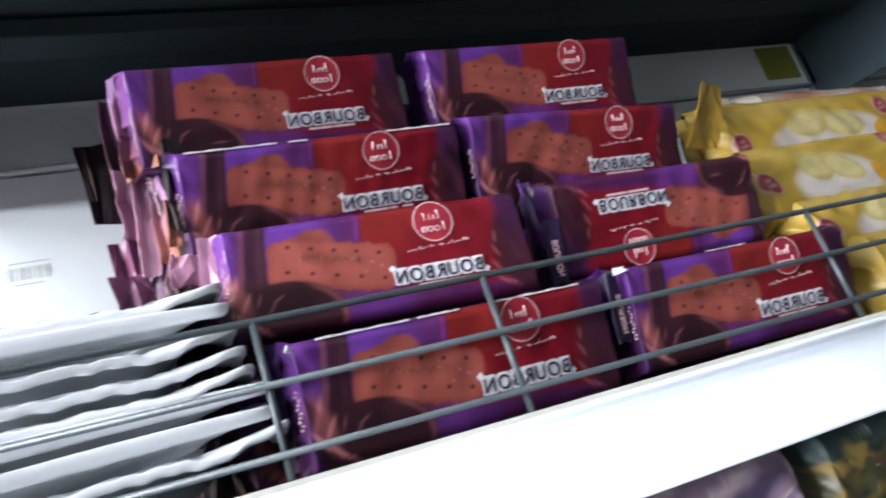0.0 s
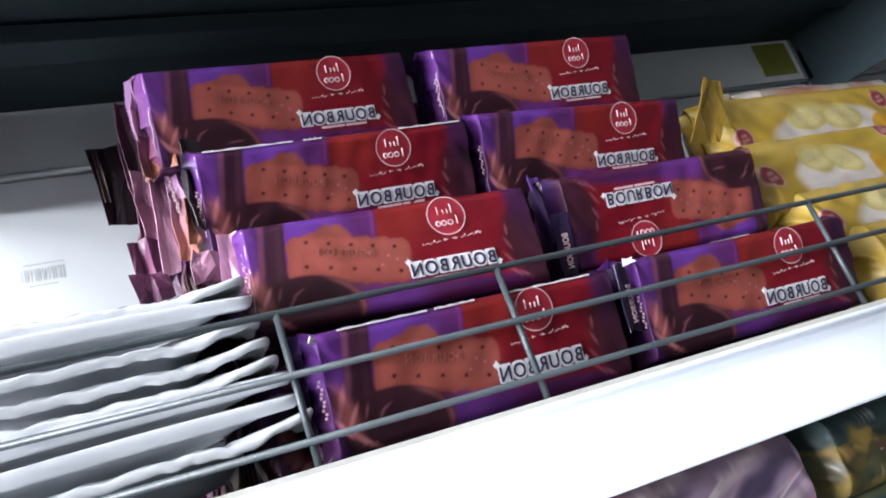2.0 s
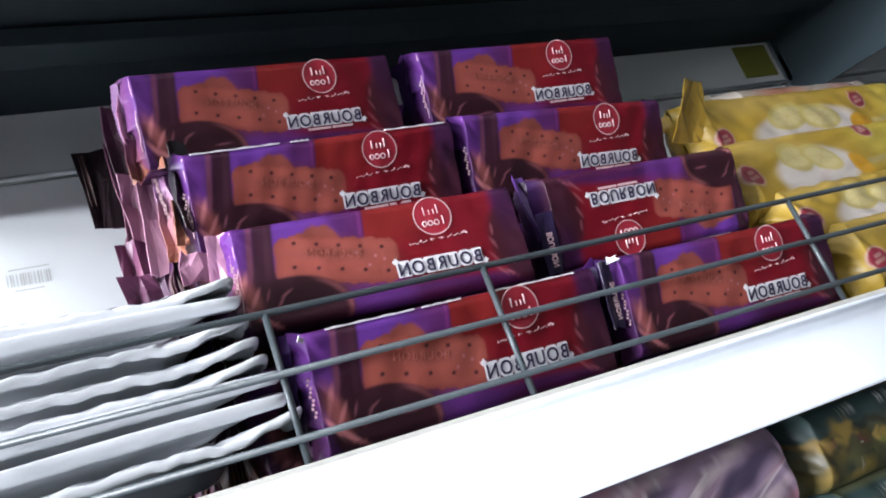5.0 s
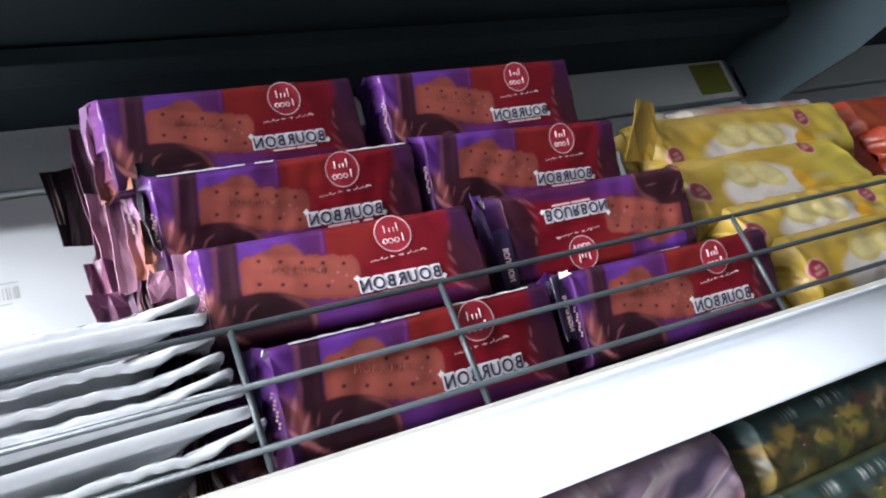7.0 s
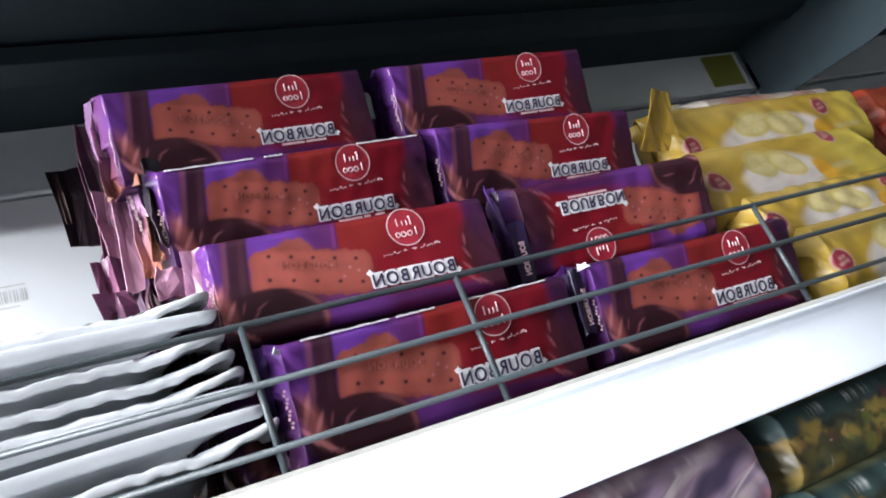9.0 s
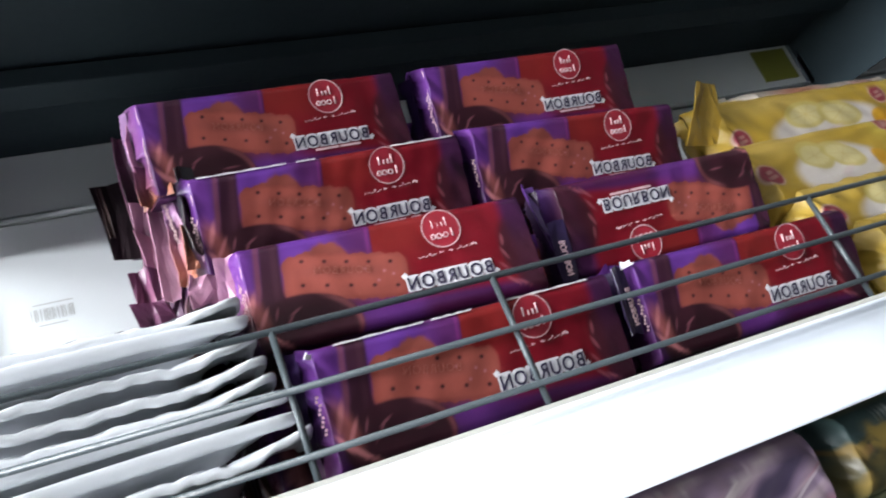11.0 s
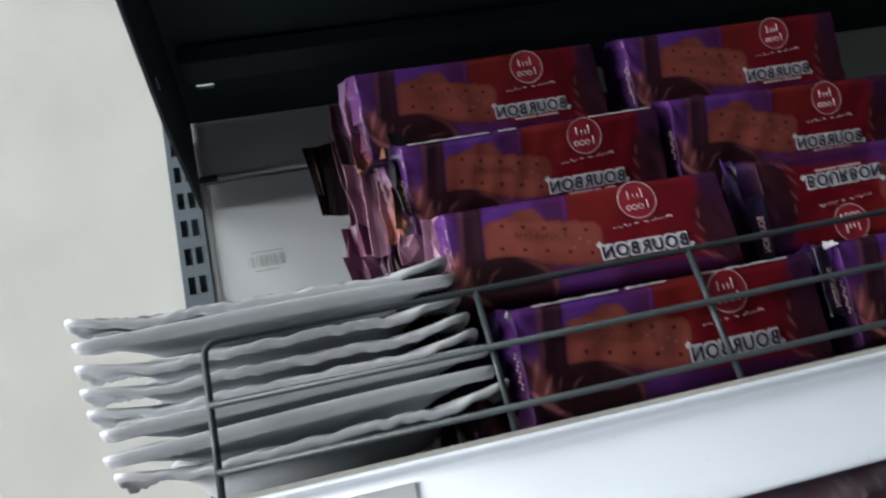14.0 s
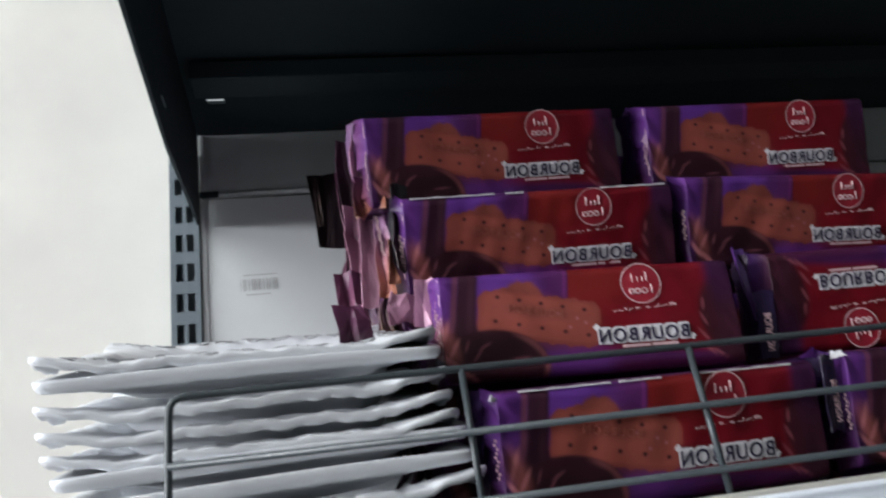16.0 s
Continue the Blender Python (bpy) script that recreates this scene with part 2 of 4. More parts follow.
for nm, dz in (("upper_shelf", 0.36), ("lower_shelf", 0.0), ("bottom_shelf", -0.285)):
    sh = empty(nm, pose(0, 0, DECK + dz))
    tagged(sh, "dark grey enamelled steel shelf" if dz > 0 else "grey enamelled steel shelf with a white price rail", "shelf", "shelves")
    mat = DARK if dz >= 0 else STEEL
    for x0, x1 in ((-0.0225 if dz > 0 else END, 0.9), (0.9005, 1.8)):
        if dz > 0 and x0 < 0:
            xs, ys = (x0, -0.006, 0.008, x1), (0.0, 0.2480, 0.2548, BACK + 0.0005)
            bm = bmesh.new()
            grid = [[[bm.verts.new((gx, gy, gz)) for gy in ys] for gx in xs] for gz in (0.0, 0.003)]
            for a in range(3):
                for b in range(3):
                    if (a, b) == (1, 1):
                        continue
                    for lay in grid:
                        bm.faces.new((lay[a][b], lay[a + 1][b], lay[a + 1][b + 1], lay[a][b + 1]))
            lo, hi = grid
            rim = [(k, 0) for k in range(3)] + [(3, k) for k in range(3)] + [(k, 3) for k in range(3, 0, -1)] + [(0, k) for k in range(3, 0, -1)]
            for ring in (rim, [(1, 1), (2, 1), (2, 2), (1, 2)]):
                for (a, b), (c, d) in zip(ring, ring[1:] + ring[:1]):
                    bm.faces.new((lo[a][b], lo[c][d], hi[c][d], hi[a][b]))
            part("deck", bm_mesh("deck", bm, mat), sh, "dark deck with a slot")
        else:
            part("deck", bm_mesh("deck", box_bm(x0, 0.0, 0.0 if dz > 0 else -0.003, x1, BACK + 0.0005, 0.003 if dz > 0 else 0.0, 0.0), mat), sh)
        part("front_lip", bm_mesh("front_lip", box_bm(x0, -0.0055 if dz <= 0 else -0.002, -0.034, x1, -0.0002, 0.0014 if dz <= 0 else -0.0005, 0.0006), LIP if dz <= 0 else DARK), sh)
        for y0, y1 in ((0.195, 0.222), (0.06, 0.09)):
            part("stiffener", prism("stiffener", [(y0 - 0.004, -0.0035), (y0, -0.016), (y1, -0.016), (y1 + 0.004, -0.0035)], "x", x0 + 0.01, x1 - 0.01, DARK, 0.001), sh)
    if dz <= 0:
        rail = [(-0.0056, -0.0016), (-0.0082, -0.0012), (-0.0098, -0.0018), (-0.0102, -0.0028), (-0.0094, -0.0036), (-0.0066, -0.0044), (-0.0060, -0.0062), (-0.0060, -0.0100), (-0.0065, -0.0160), (-0.0078, -0.0220), (-0.0096, -0.0290), (-0.0122, -0.0360), (-0.0150, -0.0425), (-0.0150, -0.0445), (-0.0070, -0.0435), (-0.0056, -0.0340)]
        for x0, x1 in ((END, 0.90), (0.905, 1.8)):
            part("price_rail", prism("price_rail", rail, "x", x0, x1, RAIL, 0.0, True), sh, "white plastic price rail")

# price ticket and its figures
tick = empty("price_ticket", pose(-0.012, 0, DECK))
tagged(tick, "white paper price ticket in the rail with grey figures", "price ticket")
bow = [(-0.0063, -0.0090), (-0.0067, -0.0160), (-0.0080, -0.0220), (-0.0098, -0.0290), (-0.0124, -0.0360), (-0.0142, -0.0400)]
part("card", prism("card", [(y - 0.0005, z) for y, z in bow] + [(y - 0.0001, z) for y, z in bow[::-1]], "x", 0.0, 0.085, PAPER), tick)
part("figure", lettering("figure", "90", 0.0135, GREYINK, 0.0002, True, 0.0002, 0.0145), tick, "dark grey printed figures", pose(0.0630, -0.0112, -0.0305, -16))
part("currency_mark", lettering("currency_mark", "₹", 0.004, GREYINK), tick, "", pose(0.0790, -0.0084, -0.0205, -16))
part("rule_line", bm_mesh("rule_line", box_bm(0.042, -0.0003, 0.0, 0.0424, 0.0, 0.020), INK), tick, "", pose(0, -0.0122, -0.0335, -15))

# bar-code slip on the back panel
slip = empty("barcode_slip", pose(0.0102, BACK + 0.004, 1.512))
tagged(slip, "small printed bar code on the back panel", "bar code")
random.seed(3)
x = 0.0
while x < 0.030:
    w = random.choice((0.0004, 0.0007, 0.0011))
    part("bar", bm_mesh("bar", box_bm(x, -0.0002, 0.004, x + w, 0.0002, 0.014), FAINTINK), slip)
    x += w + random.choice((0.0007, 0.0011, 0.0018))
part("caption", bm_mesh("caption", box_bm(0.004, -0.0002, 0.0, 0.024, 0.0002, 0.0009), FAINTINK), slip)
part("caption", bm_mesh("caption", box_bm(0.002, -0.0002, 0.017, 0.030, 0.0002, 0.0179), FAINTINK), slip)

tagged(new("paper_sticker", bm_mesh("paper_sticker", box_bm(0.815, BACK - 0.0012, 1.613, 0.868, BACK + 0.0005, 1.656, 0.0004), STICKER)), "olive yellow paper sticker on the back panel", "sticker")

# wire fence along the shelf's front
fence = empty("wire_fence", pose(0, 0, DECK))
tagged(fence, "grey coated wire fence along the shelf edge", "fence")
R = 0.00155


def lean(z):
    return 0.094 * (z - 0.0115)


corner = [(0.0, lean(0.0), -0.004), (0.0, lean(0.03), 0.03), (0.0, lean(0.058), 0.0585)]
corner += [(0.006 - 0.006 * math.cos(a), lean(0.0605 + 0.006 * math.sin(a)), 0.0605 + 0.006 * math.sin(a)) for a in (0.4, 0.8, 1.2)]
corner += [(0.006 + 0.894 * i / 12, lean(0.0665), 0.0665) for i in range(13)]
part("top_wire", rod("top_wire", corner, R, WIRE), fence)
part("middle_wire", rod("middle_wire", [(0, lean(0.0389) - 0.002, 0.0389), (0.45, lean(0.0389) - 0.002, 0.0389), (0.90, lean(0.0389) - 0.002, 0.0389)], R, WIRE), fence)
part("bottom_wire", rod("bottom_wire", [(0, -0.002, 0.0115), (0.45, -0.002, 0.0115), (0.90, -0.002, 0.0115)], R, WIRE), fence)
for x in (0.1195, 0.2243, 0.4294, 0.632, 0.84):
    part("upright_wire", rod("upright_wire", [(x, lean(0.0) + 0.001, -0.004), (x, lean(0.066), 0.066)], R, WIRE), fence)
    part("foot", bm_mesh("foot", box_bm(x - 0.004, -0.004, -0.0004, x + 0.005, 0.003, 0.0012, 0.0005), WIRE), fence)


# ---- white plates with moulded edges ----
def ease(a, b, v):
    t = min(1.0, max(0.0, (v - a) / (b - a)))
    return t * t * (3 - 2 * t)


def plate_mesh(wavy, seed, side=0.170):
    """A square plate: a round well, a flat rim and a skirt turned down at the edge. Its height is nought at the middle of the rim's edge."""
    rnd = random.Random(seed)
    n_a, rings = 640, 40
    ph = [rnd.uniform(0, 6.28) for _ in range(8)]
    half = side / 2
    deep = 0.0175 if wavy else 0.0115
    # the edge seen in section from the top outwards, down and back under: radius, share of the skirt's height
    edge_line = ((1.0015, 0.10), (1.0040, 0.28), (1.0030, 0.60), (0.9960, 0.92), (0.9880, 1.0), (0.9780, 0.93), (0.9700, 0.62))
    if not wavy:
        edge_line = ((1.0020, 0.04), (1.0040, 0.12), (1.0010, 0.45), (0.9900, 0.80), (0.9740, 0.98), (0.9600, 1.0), (0.9480, 0.70))
    layers = [(i / rings, 0.0, 0) for i in range(rings + 1)] + [(r, q, 1) for r, q in edge_line] + [(0.955 * i / rings, 0.0, 2) for i in range(rings, -1, -1)]
    verts, faces = [], []
    for r, down, where in layers:
        for k in range(n_a):
            a = 2 * math.pi * k / n_a
            c, s = math.cos(a), math.sin(a)
            p = 2.4 + 21.6 * ease(0.76, 1.0, r)
            m = (abs(c) ** p + abs(s) ** p) ** (-1 / p)
            x, y = c * m, s * m
            run = (x if abs(s) > abs(c) else y) * half
            u = abs(run) / half
            near = min(1.0, r)
            if wavy:
                z = -deep * (1 - ease(0.60, 0.86, near)) - 0.0012 * (1 - near)
                rise = -0.0017 * math.exp(-((u - 0.60) / 0.12) ** 2) + 0.0050 * ease(0.66, 1.04, u) + 0.0004 * math.sin(run / 0.016 + ph[2])
                z += rise * near ** 7
                ripple = 0.00036 * math.sin(run / 0.0019 + 1.2 * math.sin(run / 0.011 + ph[0]) + ph[1]) + 0.0003 * math.sin(run / 0.0041 + ph[5])
                z += ripple * near ** 14 * (1 - 0.6 * ease(0.80, 0.95, u))
                # leaves fanned over the corners, scrolls between them
                corner = ease(0.50, 0.80, min(abs(x), abs(y)))
                fan = math.atan2(abs(y) - 0.55, abs(x) - 0.55)
                band = ease(0.78, 0.86, near) * (1 - ease(0.965, 0.995, near))
                leaf = abs(math.sin(16.0 * fan + 16 * near + ph[3])) - 0.5
                swirl = math.sin(run / 0.0036 + 7 * math.sin(9 * near + ph[4])) * math.sin(22 * near + ph[5])
                relief = band * (0.0012 * corner * leaf + 0.0009 * (1 - corner) * swirl)
                z += relief if where == 0 else 0.0
                skirt = 0.0034 + 0.0009 * (1 - ease(0.52, 0.72, u))
                thick = 0.0020
            else:
                z = -deep * (1 - ease(0.66, 0.97, near))
                z += near ** 10 * (0.0004 * math.sin(run / 0.030 + ph[0]) - 0.0008 * u ** 4)
                skirt = 0.0068 - 0.0012 * ease(0.60, 1.0, u)
                thick = 0.0030
            if where == 1:
                z -= down * skirt
                if wavy:
                    z += 0.00016 * math.sin(run / 0.0026 + ph[6]) * (down > 0.5) * (1 - ease(0.80, 0.95, u))
            elif where == 2:
                z -= thick
            verts.append((x * half * r, y * half * r, z))
    for i in range(len(layers) - 1):
        for k in range(n_a):
            a, b = i * n_a + k, i * n_a + (k + 1) % n_a
            faces.append((a, a + n_a, b + n_a, b))
    return mesh_of("plate", verts, faces, BONE, True)


WAVY = [plate_mesh(True, 11), plate_mesh(True, 12), plate_mesh(True, 13)]
PLAIN = plate_mesh(False, 21)
# x of the middle, height of the front rim, kind, yaw, lean to the side, rise to the back
STACK = [(0.0425, 1.3196, 0, 0.6, -1.6, 10.0), (0.0380, 1.3325, -1, -0.4, -1.2, 11.5), (0.0380, 1.3428, -1, 0.3, -1.1, 12.5), (0.0335, 1.3462, 1, -0.8, -0.3, 13.5),
         (0.0322, 1.3550, 2, 0.5, -0.2, 14.5), (0.0305, 1.3650, 0, -0.3, -0.1, 15.5), (0.0298, 1.3803, -1, 0.2, 0.2, 16.5), (0.0285, 1.3846, 1, 1.0, 0.6, 17.5)]
for x, z, kind, yaw, lean_y, rise in STACK:
    wav = kind >= 0
    p = new("serving_plate", WAVY[kind] if wav else PLAIN)
    p.matrix_world = pose(x, 0.012, z, rise, lean_y, yaw) @ pose(0, 0.085, 0)
    tagged(p, "white square plate with an embossed wavy rim, stacked" if wav else "white square plate with a plain thick rim, stacked", "plate", "stacked plates")


# scrolls along the rim of the topmost plate, the last one laid; grey paints their grooves' shade
co = np.empty(len(WAVY[1].vertices) * 3)
WAVY[1].vertices.foreach_get("co", co)
RIM = co.reshape(-1, 3)[: 640 * 41]


def on_rim(x, y):
    return (x, y, float(RIM[np.argmin((RIM[:, 0] - x) ** 2 + (RIM[:, 1] - y) ** 2), 2]) + 0.0002)


for k in range(26):
    side, step = divmod(k, 9)
    along, flip = -0.068 + 0.017 * step, 1 if k % 2 else -1
    cx, cy = (along, -0.0745) if side == 0 else (along, 0.0745) if side == 1 else (0.0745, along)
    pts = []
    for q in range(17):
        a, reach = 0.55 * q, 0.0013 + 0.00034 * q
        dx, dy = flip * reach * math.cos(a) * 1.3, reach * math.sin(a)
        pts.append(on_rim(cx + dx, cy + dy) if side < 2 else on_rim(cx + dy, cy + dx))
    part("scroll", rod("scroll", pts, 0.00042, SCROLL, 6), p, "embossed scroll, its groove's shade put in grey")


# ---- biscuit packets ----
W, H, D = 0.151, 0.053, 0.036
NECK = 0.0034
# end film; NAVY and INKY carry the shade of the gaps between packets
INKY = [(0.010, 0.006, 0.018), (0.030, 0.012, 0.012)]
LILAC, NAVY = [(0.30, 0.16, 0.33), (0.34, 0.15, 0.10)], [(0.035, 0.012, 0.075), (0.06, 0.02, 0.05)]


def smooth(e0, e1, v):
    t = np.clip((v - e0) / (e1 - e0), 0, 1)
    return t * t * (3 - 2 * t)


def over(base, colour, mask):
    return base * (1 - mask[..., None]) + np.array(colour) * mask[..., None]


def ellipse(s, h, cs, ch, a, b, turn=0.0, soft=0.12):
    c, n = math.cos(turn), math.sin(turn)
    u, v = (s - cs) * c + (h - ch) * n, -(s - cs) * n + (h - ch) * c
    return 1 - smooth(1 - soft, 1 + soft, np.sqrt((u / a) ** 2 + (v / b) ** 2))


def slab(s, h, cs, ch, a, b, turn=0.0, soft=0.0006):
    c, n = math.cos(turn), math.sin(turn)
    u, v = (s - cs) * c + (h - ch) * n, -(s - cs) * n + (h - ch) * c
    return (1 - smooth(a - soft, a + soft, np.abs(u))) * (1 - smooth(b - soft, b + soft, np.abs(v)))


def biscuit(s, h, cs, ch, a, b, turn, soft):
    """A rounded oblong."""
    c, n = math.cos(turn), math.sin(turn)
    u, v = (s - cs) * c + (h - ch) * n, -(s - cs) * n + (h - ch) * c
    return 1 - smooth(1 - soft, 1 + soft, ((np.abs(u) / a) ** 7 + (np.abs(v) / b) ** 7) ** (1 / 7))


def art(s, h, ends):
    """Printed colours of the wrapper over the front: s along it, h up it; ends: the upper and lower colour of the film past the left end."""
    col = np.zeros(s.shape + (3,)) + np.array((0.100, 0.032, 0.142))
    edge = 0.0690 - 0.14 * (0.052 - h)
    # violet light behind the biscuits, purple and magenta towards the red panel
    col = over(col, (0.235, 0.100, 0.530), ellipse(s, h, 0.034, 0.046, 0.021, 0.015, 0, 0.8) * 0.95)
    col = over(col, (0.220, 0.085, 0.410), (1 - smooth(0.006, 0.0105, s)) * smooth(0.020, 0.034, h) * 0.9)
    magenta = (smooth(0.042, 0.062, s) - smooth(edge - 0.0012, edge, s)).clip(0) * smooth(0.016, 0.038, h)
    col = over(col, (0.175, 0.050, 0.210), magenta * 0.85)
    col = over(col, (0.36, 0.09, 0.34), (1 - smooth(0.0003, 0.0013, np.abs(s - edge + 0.0020))) * smooth(0.034, 0.042, h) * 0.6)
    red = smooth(edge - 0.0008, edge + 0.0008, s) * (1 - smooth(0.134, 0.143, s))
    swoop = 0.0078 + 0.0030 * np.sin((s - 0.060) * 32) - 0.05 * (s - 0.07)
    red = red * smooth(swoop - 0.003, swoop + 0.003, h)
    col = over(col, (0.31, 0.013, 0.024), red)
    col = over(col, (0.37, 0.045, 0.026), red * ellipse(s, h, 0.078, 0.046, 0.022, 0.014, 0, 0.8) * 0.8)
    col = over(col, (0.25, 0.012, 0.022), red * smooth(0.100, 0.130, s) * 0.6)
    col = over(col, (0.205, 0.072, 0.350), ellipse(s, h, 0.066, 0.0080, 0.017, 0.0095, 0.1, 0.8) * 0.9)
    col = over(col, (0.120, 0.018, 0.075), smooth(0.080, 0.092, s) * (1 - smooth(0.001, 0.008, h)) * 0.9)
    # a biscuit behind and one in front, both pricked
    lump = 0.00035 * np.sin(s * 700) + 0.00025 * np.sin(s * 1500 + 1 + h * 300)
    behind = np.maximum(biscuit(s, h + lump, 0.0378, 0.0360, 0.0150, 0.0090, 0.24, 0.07), ellipse(s, h + lump, 0.0450, 0.0392, 0.0100, 0.0078, -0.35, 0.16))
    col = over(col, (0.40, 0.150, 0.078), behind)
    grain = 0.5 + 0.5 * np.sin(s * 2600 + 3 * np.sin(h * 900)) * np.sin(h * 2100 + 2 * np.sin(s * 1300))
    col = over(col, (0.32, 0.095, 0.050), ellipse(s, h, 0.0517, 0.0268, 0.0310, 0.0135, -0.19, 0.25) * 0.5)
    body = biscuit(s + lump, h + lump, 0.0517, 0.0282, 0.0300, 0.0118, -0.19, 0.03)
    col = over(col, (0.45, 0.155, 0.082), body)
    col = over(col, (0.60, 0.225, 0.118), biscuit(s, h, 0.0517, 0.0285, 0.0285, 0.0102, -0.19, 0.10) * (0.45 + 0.25 * grain))
    col = over(col, (0.46, 0.175, 0.098), ellipse(s, h, 0.0517, 0.0310, 0.0200, 0.0036, -0.19, 0.5) * 0.7)
    for k in range(5):
        for ss, hh in ((0.0322 + 0.0105 * k, 0.0402 - 0.0023 * k), (0.0300 + 0.0111 * k, 0.0283 - 0.0025 * k)):
            col = over(col, (0.52, 0.22, 0.14), ellipse(s, h, ss + 0.0002, hh - 0.0005, 0.0014, 0.0013, 0, 0.4) * 0.5)
            col = over(col, (0.070, 0.018, 0.014), ellipse(s, h, ss, hh, 0.0010, 0.0009, 0, 0.5))
    for ss, hh in ((0.0700, 0.0270), (0.0660, 0.0228), (0.0740, 0.0245), (0.0610, 0.0300)):
        col = over(col, (0.80, 0.55, 0.45), ellipse(s, h, ss, hh, 0.0007, 0.0007, 0, 0.6) * 0.7)
    # poured chocolate and the coated biscuit beneath it
    slant = 0.0172 + 0.14 * (h - 0.040)
    wide = 0.0048 + 0.0020 * smooth(0.030, 0.018, h)
    pour = (1 - smooth(wide - 0.0010, wide + 0.0010, np.abs(s - slant))) * smooth(0.008, 0.018, h)
    col = over(col, (0.30, 0.14, 0.11), (1 - smooth(0.0006, 0.0024, np.abs(s - slant + 0.0062))) * smooth(0.018, 0.030, h) * 0.7)
    col = over(col, (0.066, 0.026, 0.034), pour * 0.96)
    col = over(col, (0.12, 0.060, 0.068), (1 - smooth(0.0005, 0.0022, np.abs(s - slant - 0.0018))) * smooth(0.018, 0.030, h) * 0.6)
    disc = ellipse(s, h, 0.0285, 0.0072, 0.0255, 0.0170, -0.10, 0.05)
    col = over(col, (0.066, 0.025, 0.031), disc)
    rim = (ellipse(s, h, 0.0285, 0.0072, 0.0252, 0.0167, -0.10, 0.04) - ellipse(s, h, 0.0268, 0.0064, 0.0246, 0.0160, -0.10, 0.06)).clip(0) * smooth(0.034, 0.046, s)
    col = over(col, (0.42, 0.20, 0.15), rim * 0.8)
    col = over(col, (0.036, 0.012, 0.015), ellipse(s, h, 0.030, 0.0130, 0.017, 0.0055, 0.0, 0.7) * 0.75)
    for cs, ch, a, turn in ((0.0235, 0.0165, 0.0032, 0.5), (0.0200, 0.0125, 0.0042, 0.9), (0.0405, 0.0098, 0.0042, 0.05), (0.0150, 0.0170, 0.0030, 1.2)):
        col = over(col, (0.42, 0.22, 0.20), ellipse(s, h, cs, ch, a, 0.0006, turn, 0.6) * 0.65)
    # chocolate curls round the packet's corner, the film's bronze reflections painted over them
    col = over(col, (0.47, 0.20, 0.125), ellipse(s, h, 0.0062, 0.0190, 0.0038, 0.0105, 0.30, 0.7) * 0.85)
    for cs, ch, a, b, turn in ((0.0052, 0.0235, 0.0060, 0.0012, 1.25), (0.0088, 0.0160, 0.0050, 0.0010, 1.05), (0.0095, 0.0075, 0.0060, 0.0013, -0.75), (0.0150, 0.0030, 0.0055, 0.0010, -0.60), (0.0040, 0.0120, 0.0045, 0.0011, -1.0)):
        col = over(col, (0.82, 0.45, 0.33), ellipse(s, h, cs, ch, a, b, turn, 0.6) * 0.75)
    # another coated biscuit at the far end
    col = over(col, (0.075, 0.024, 0.030), ellipse(s, h, 0.1490, 0.021, 0.0165, 0.023, 0.25, 0.14) * 0.92)
    for cs, ch, a, turn in ((0.1330, 0.0075, 0.0046, -0.75), (0.1320, 0.0145, 0.0042, -0.95), (0.1335, 0.0225, 0.0036, -1.15), (0.1345, 0.0300, 0.0030, 1.45), (0.1385, 0.0050, 0.0040, -0.6)):
        col = over(col, (0.50, 0.22, 0.19), ellipse(s, h, cs, ch, a, 0.0008, turn, 0.5) * 0.7)
    col = over(col, (0.070, 0.022, 0.070), smooth(0.1370, 0.1435, s) * smooth(0.022, 0.040, h) * 0.9)
    # ends of the film, the far end dark with the gap's shade
    tail = 1 - smooth(-0.003, 0.0005, s)
    col = over(col, ends[0], tail * 0.9)
    col = over(col, ends[1], tail * (1 - smooth(0.008, 0.024, h)) * 0.8)
    col = over(col, (0.035, 0.014, 0.075), smooth(W - 0.001, W + 0.003, s) * 0.95)
    return col * np.array((0.46, 0.295, 0.425))


def crease(s, h, seed):
    """Fine unevenness of the film, in metres, towards the reader."""
    f = np.zeros(np.broadcast(s, h).shape)
    rnd = np.random.RandomState(seed)
    for k in range(7):
        a, ph, wl = rnd.uniform(0, 3.14), rnd.uniform(0, 6.28), rnd.uniform(0.012, 0.05)
        f = f + np.sin((s * np.cos(a) + h * np.sin(a)) * 6.28 / wl + ph)
    return f * 0.00010


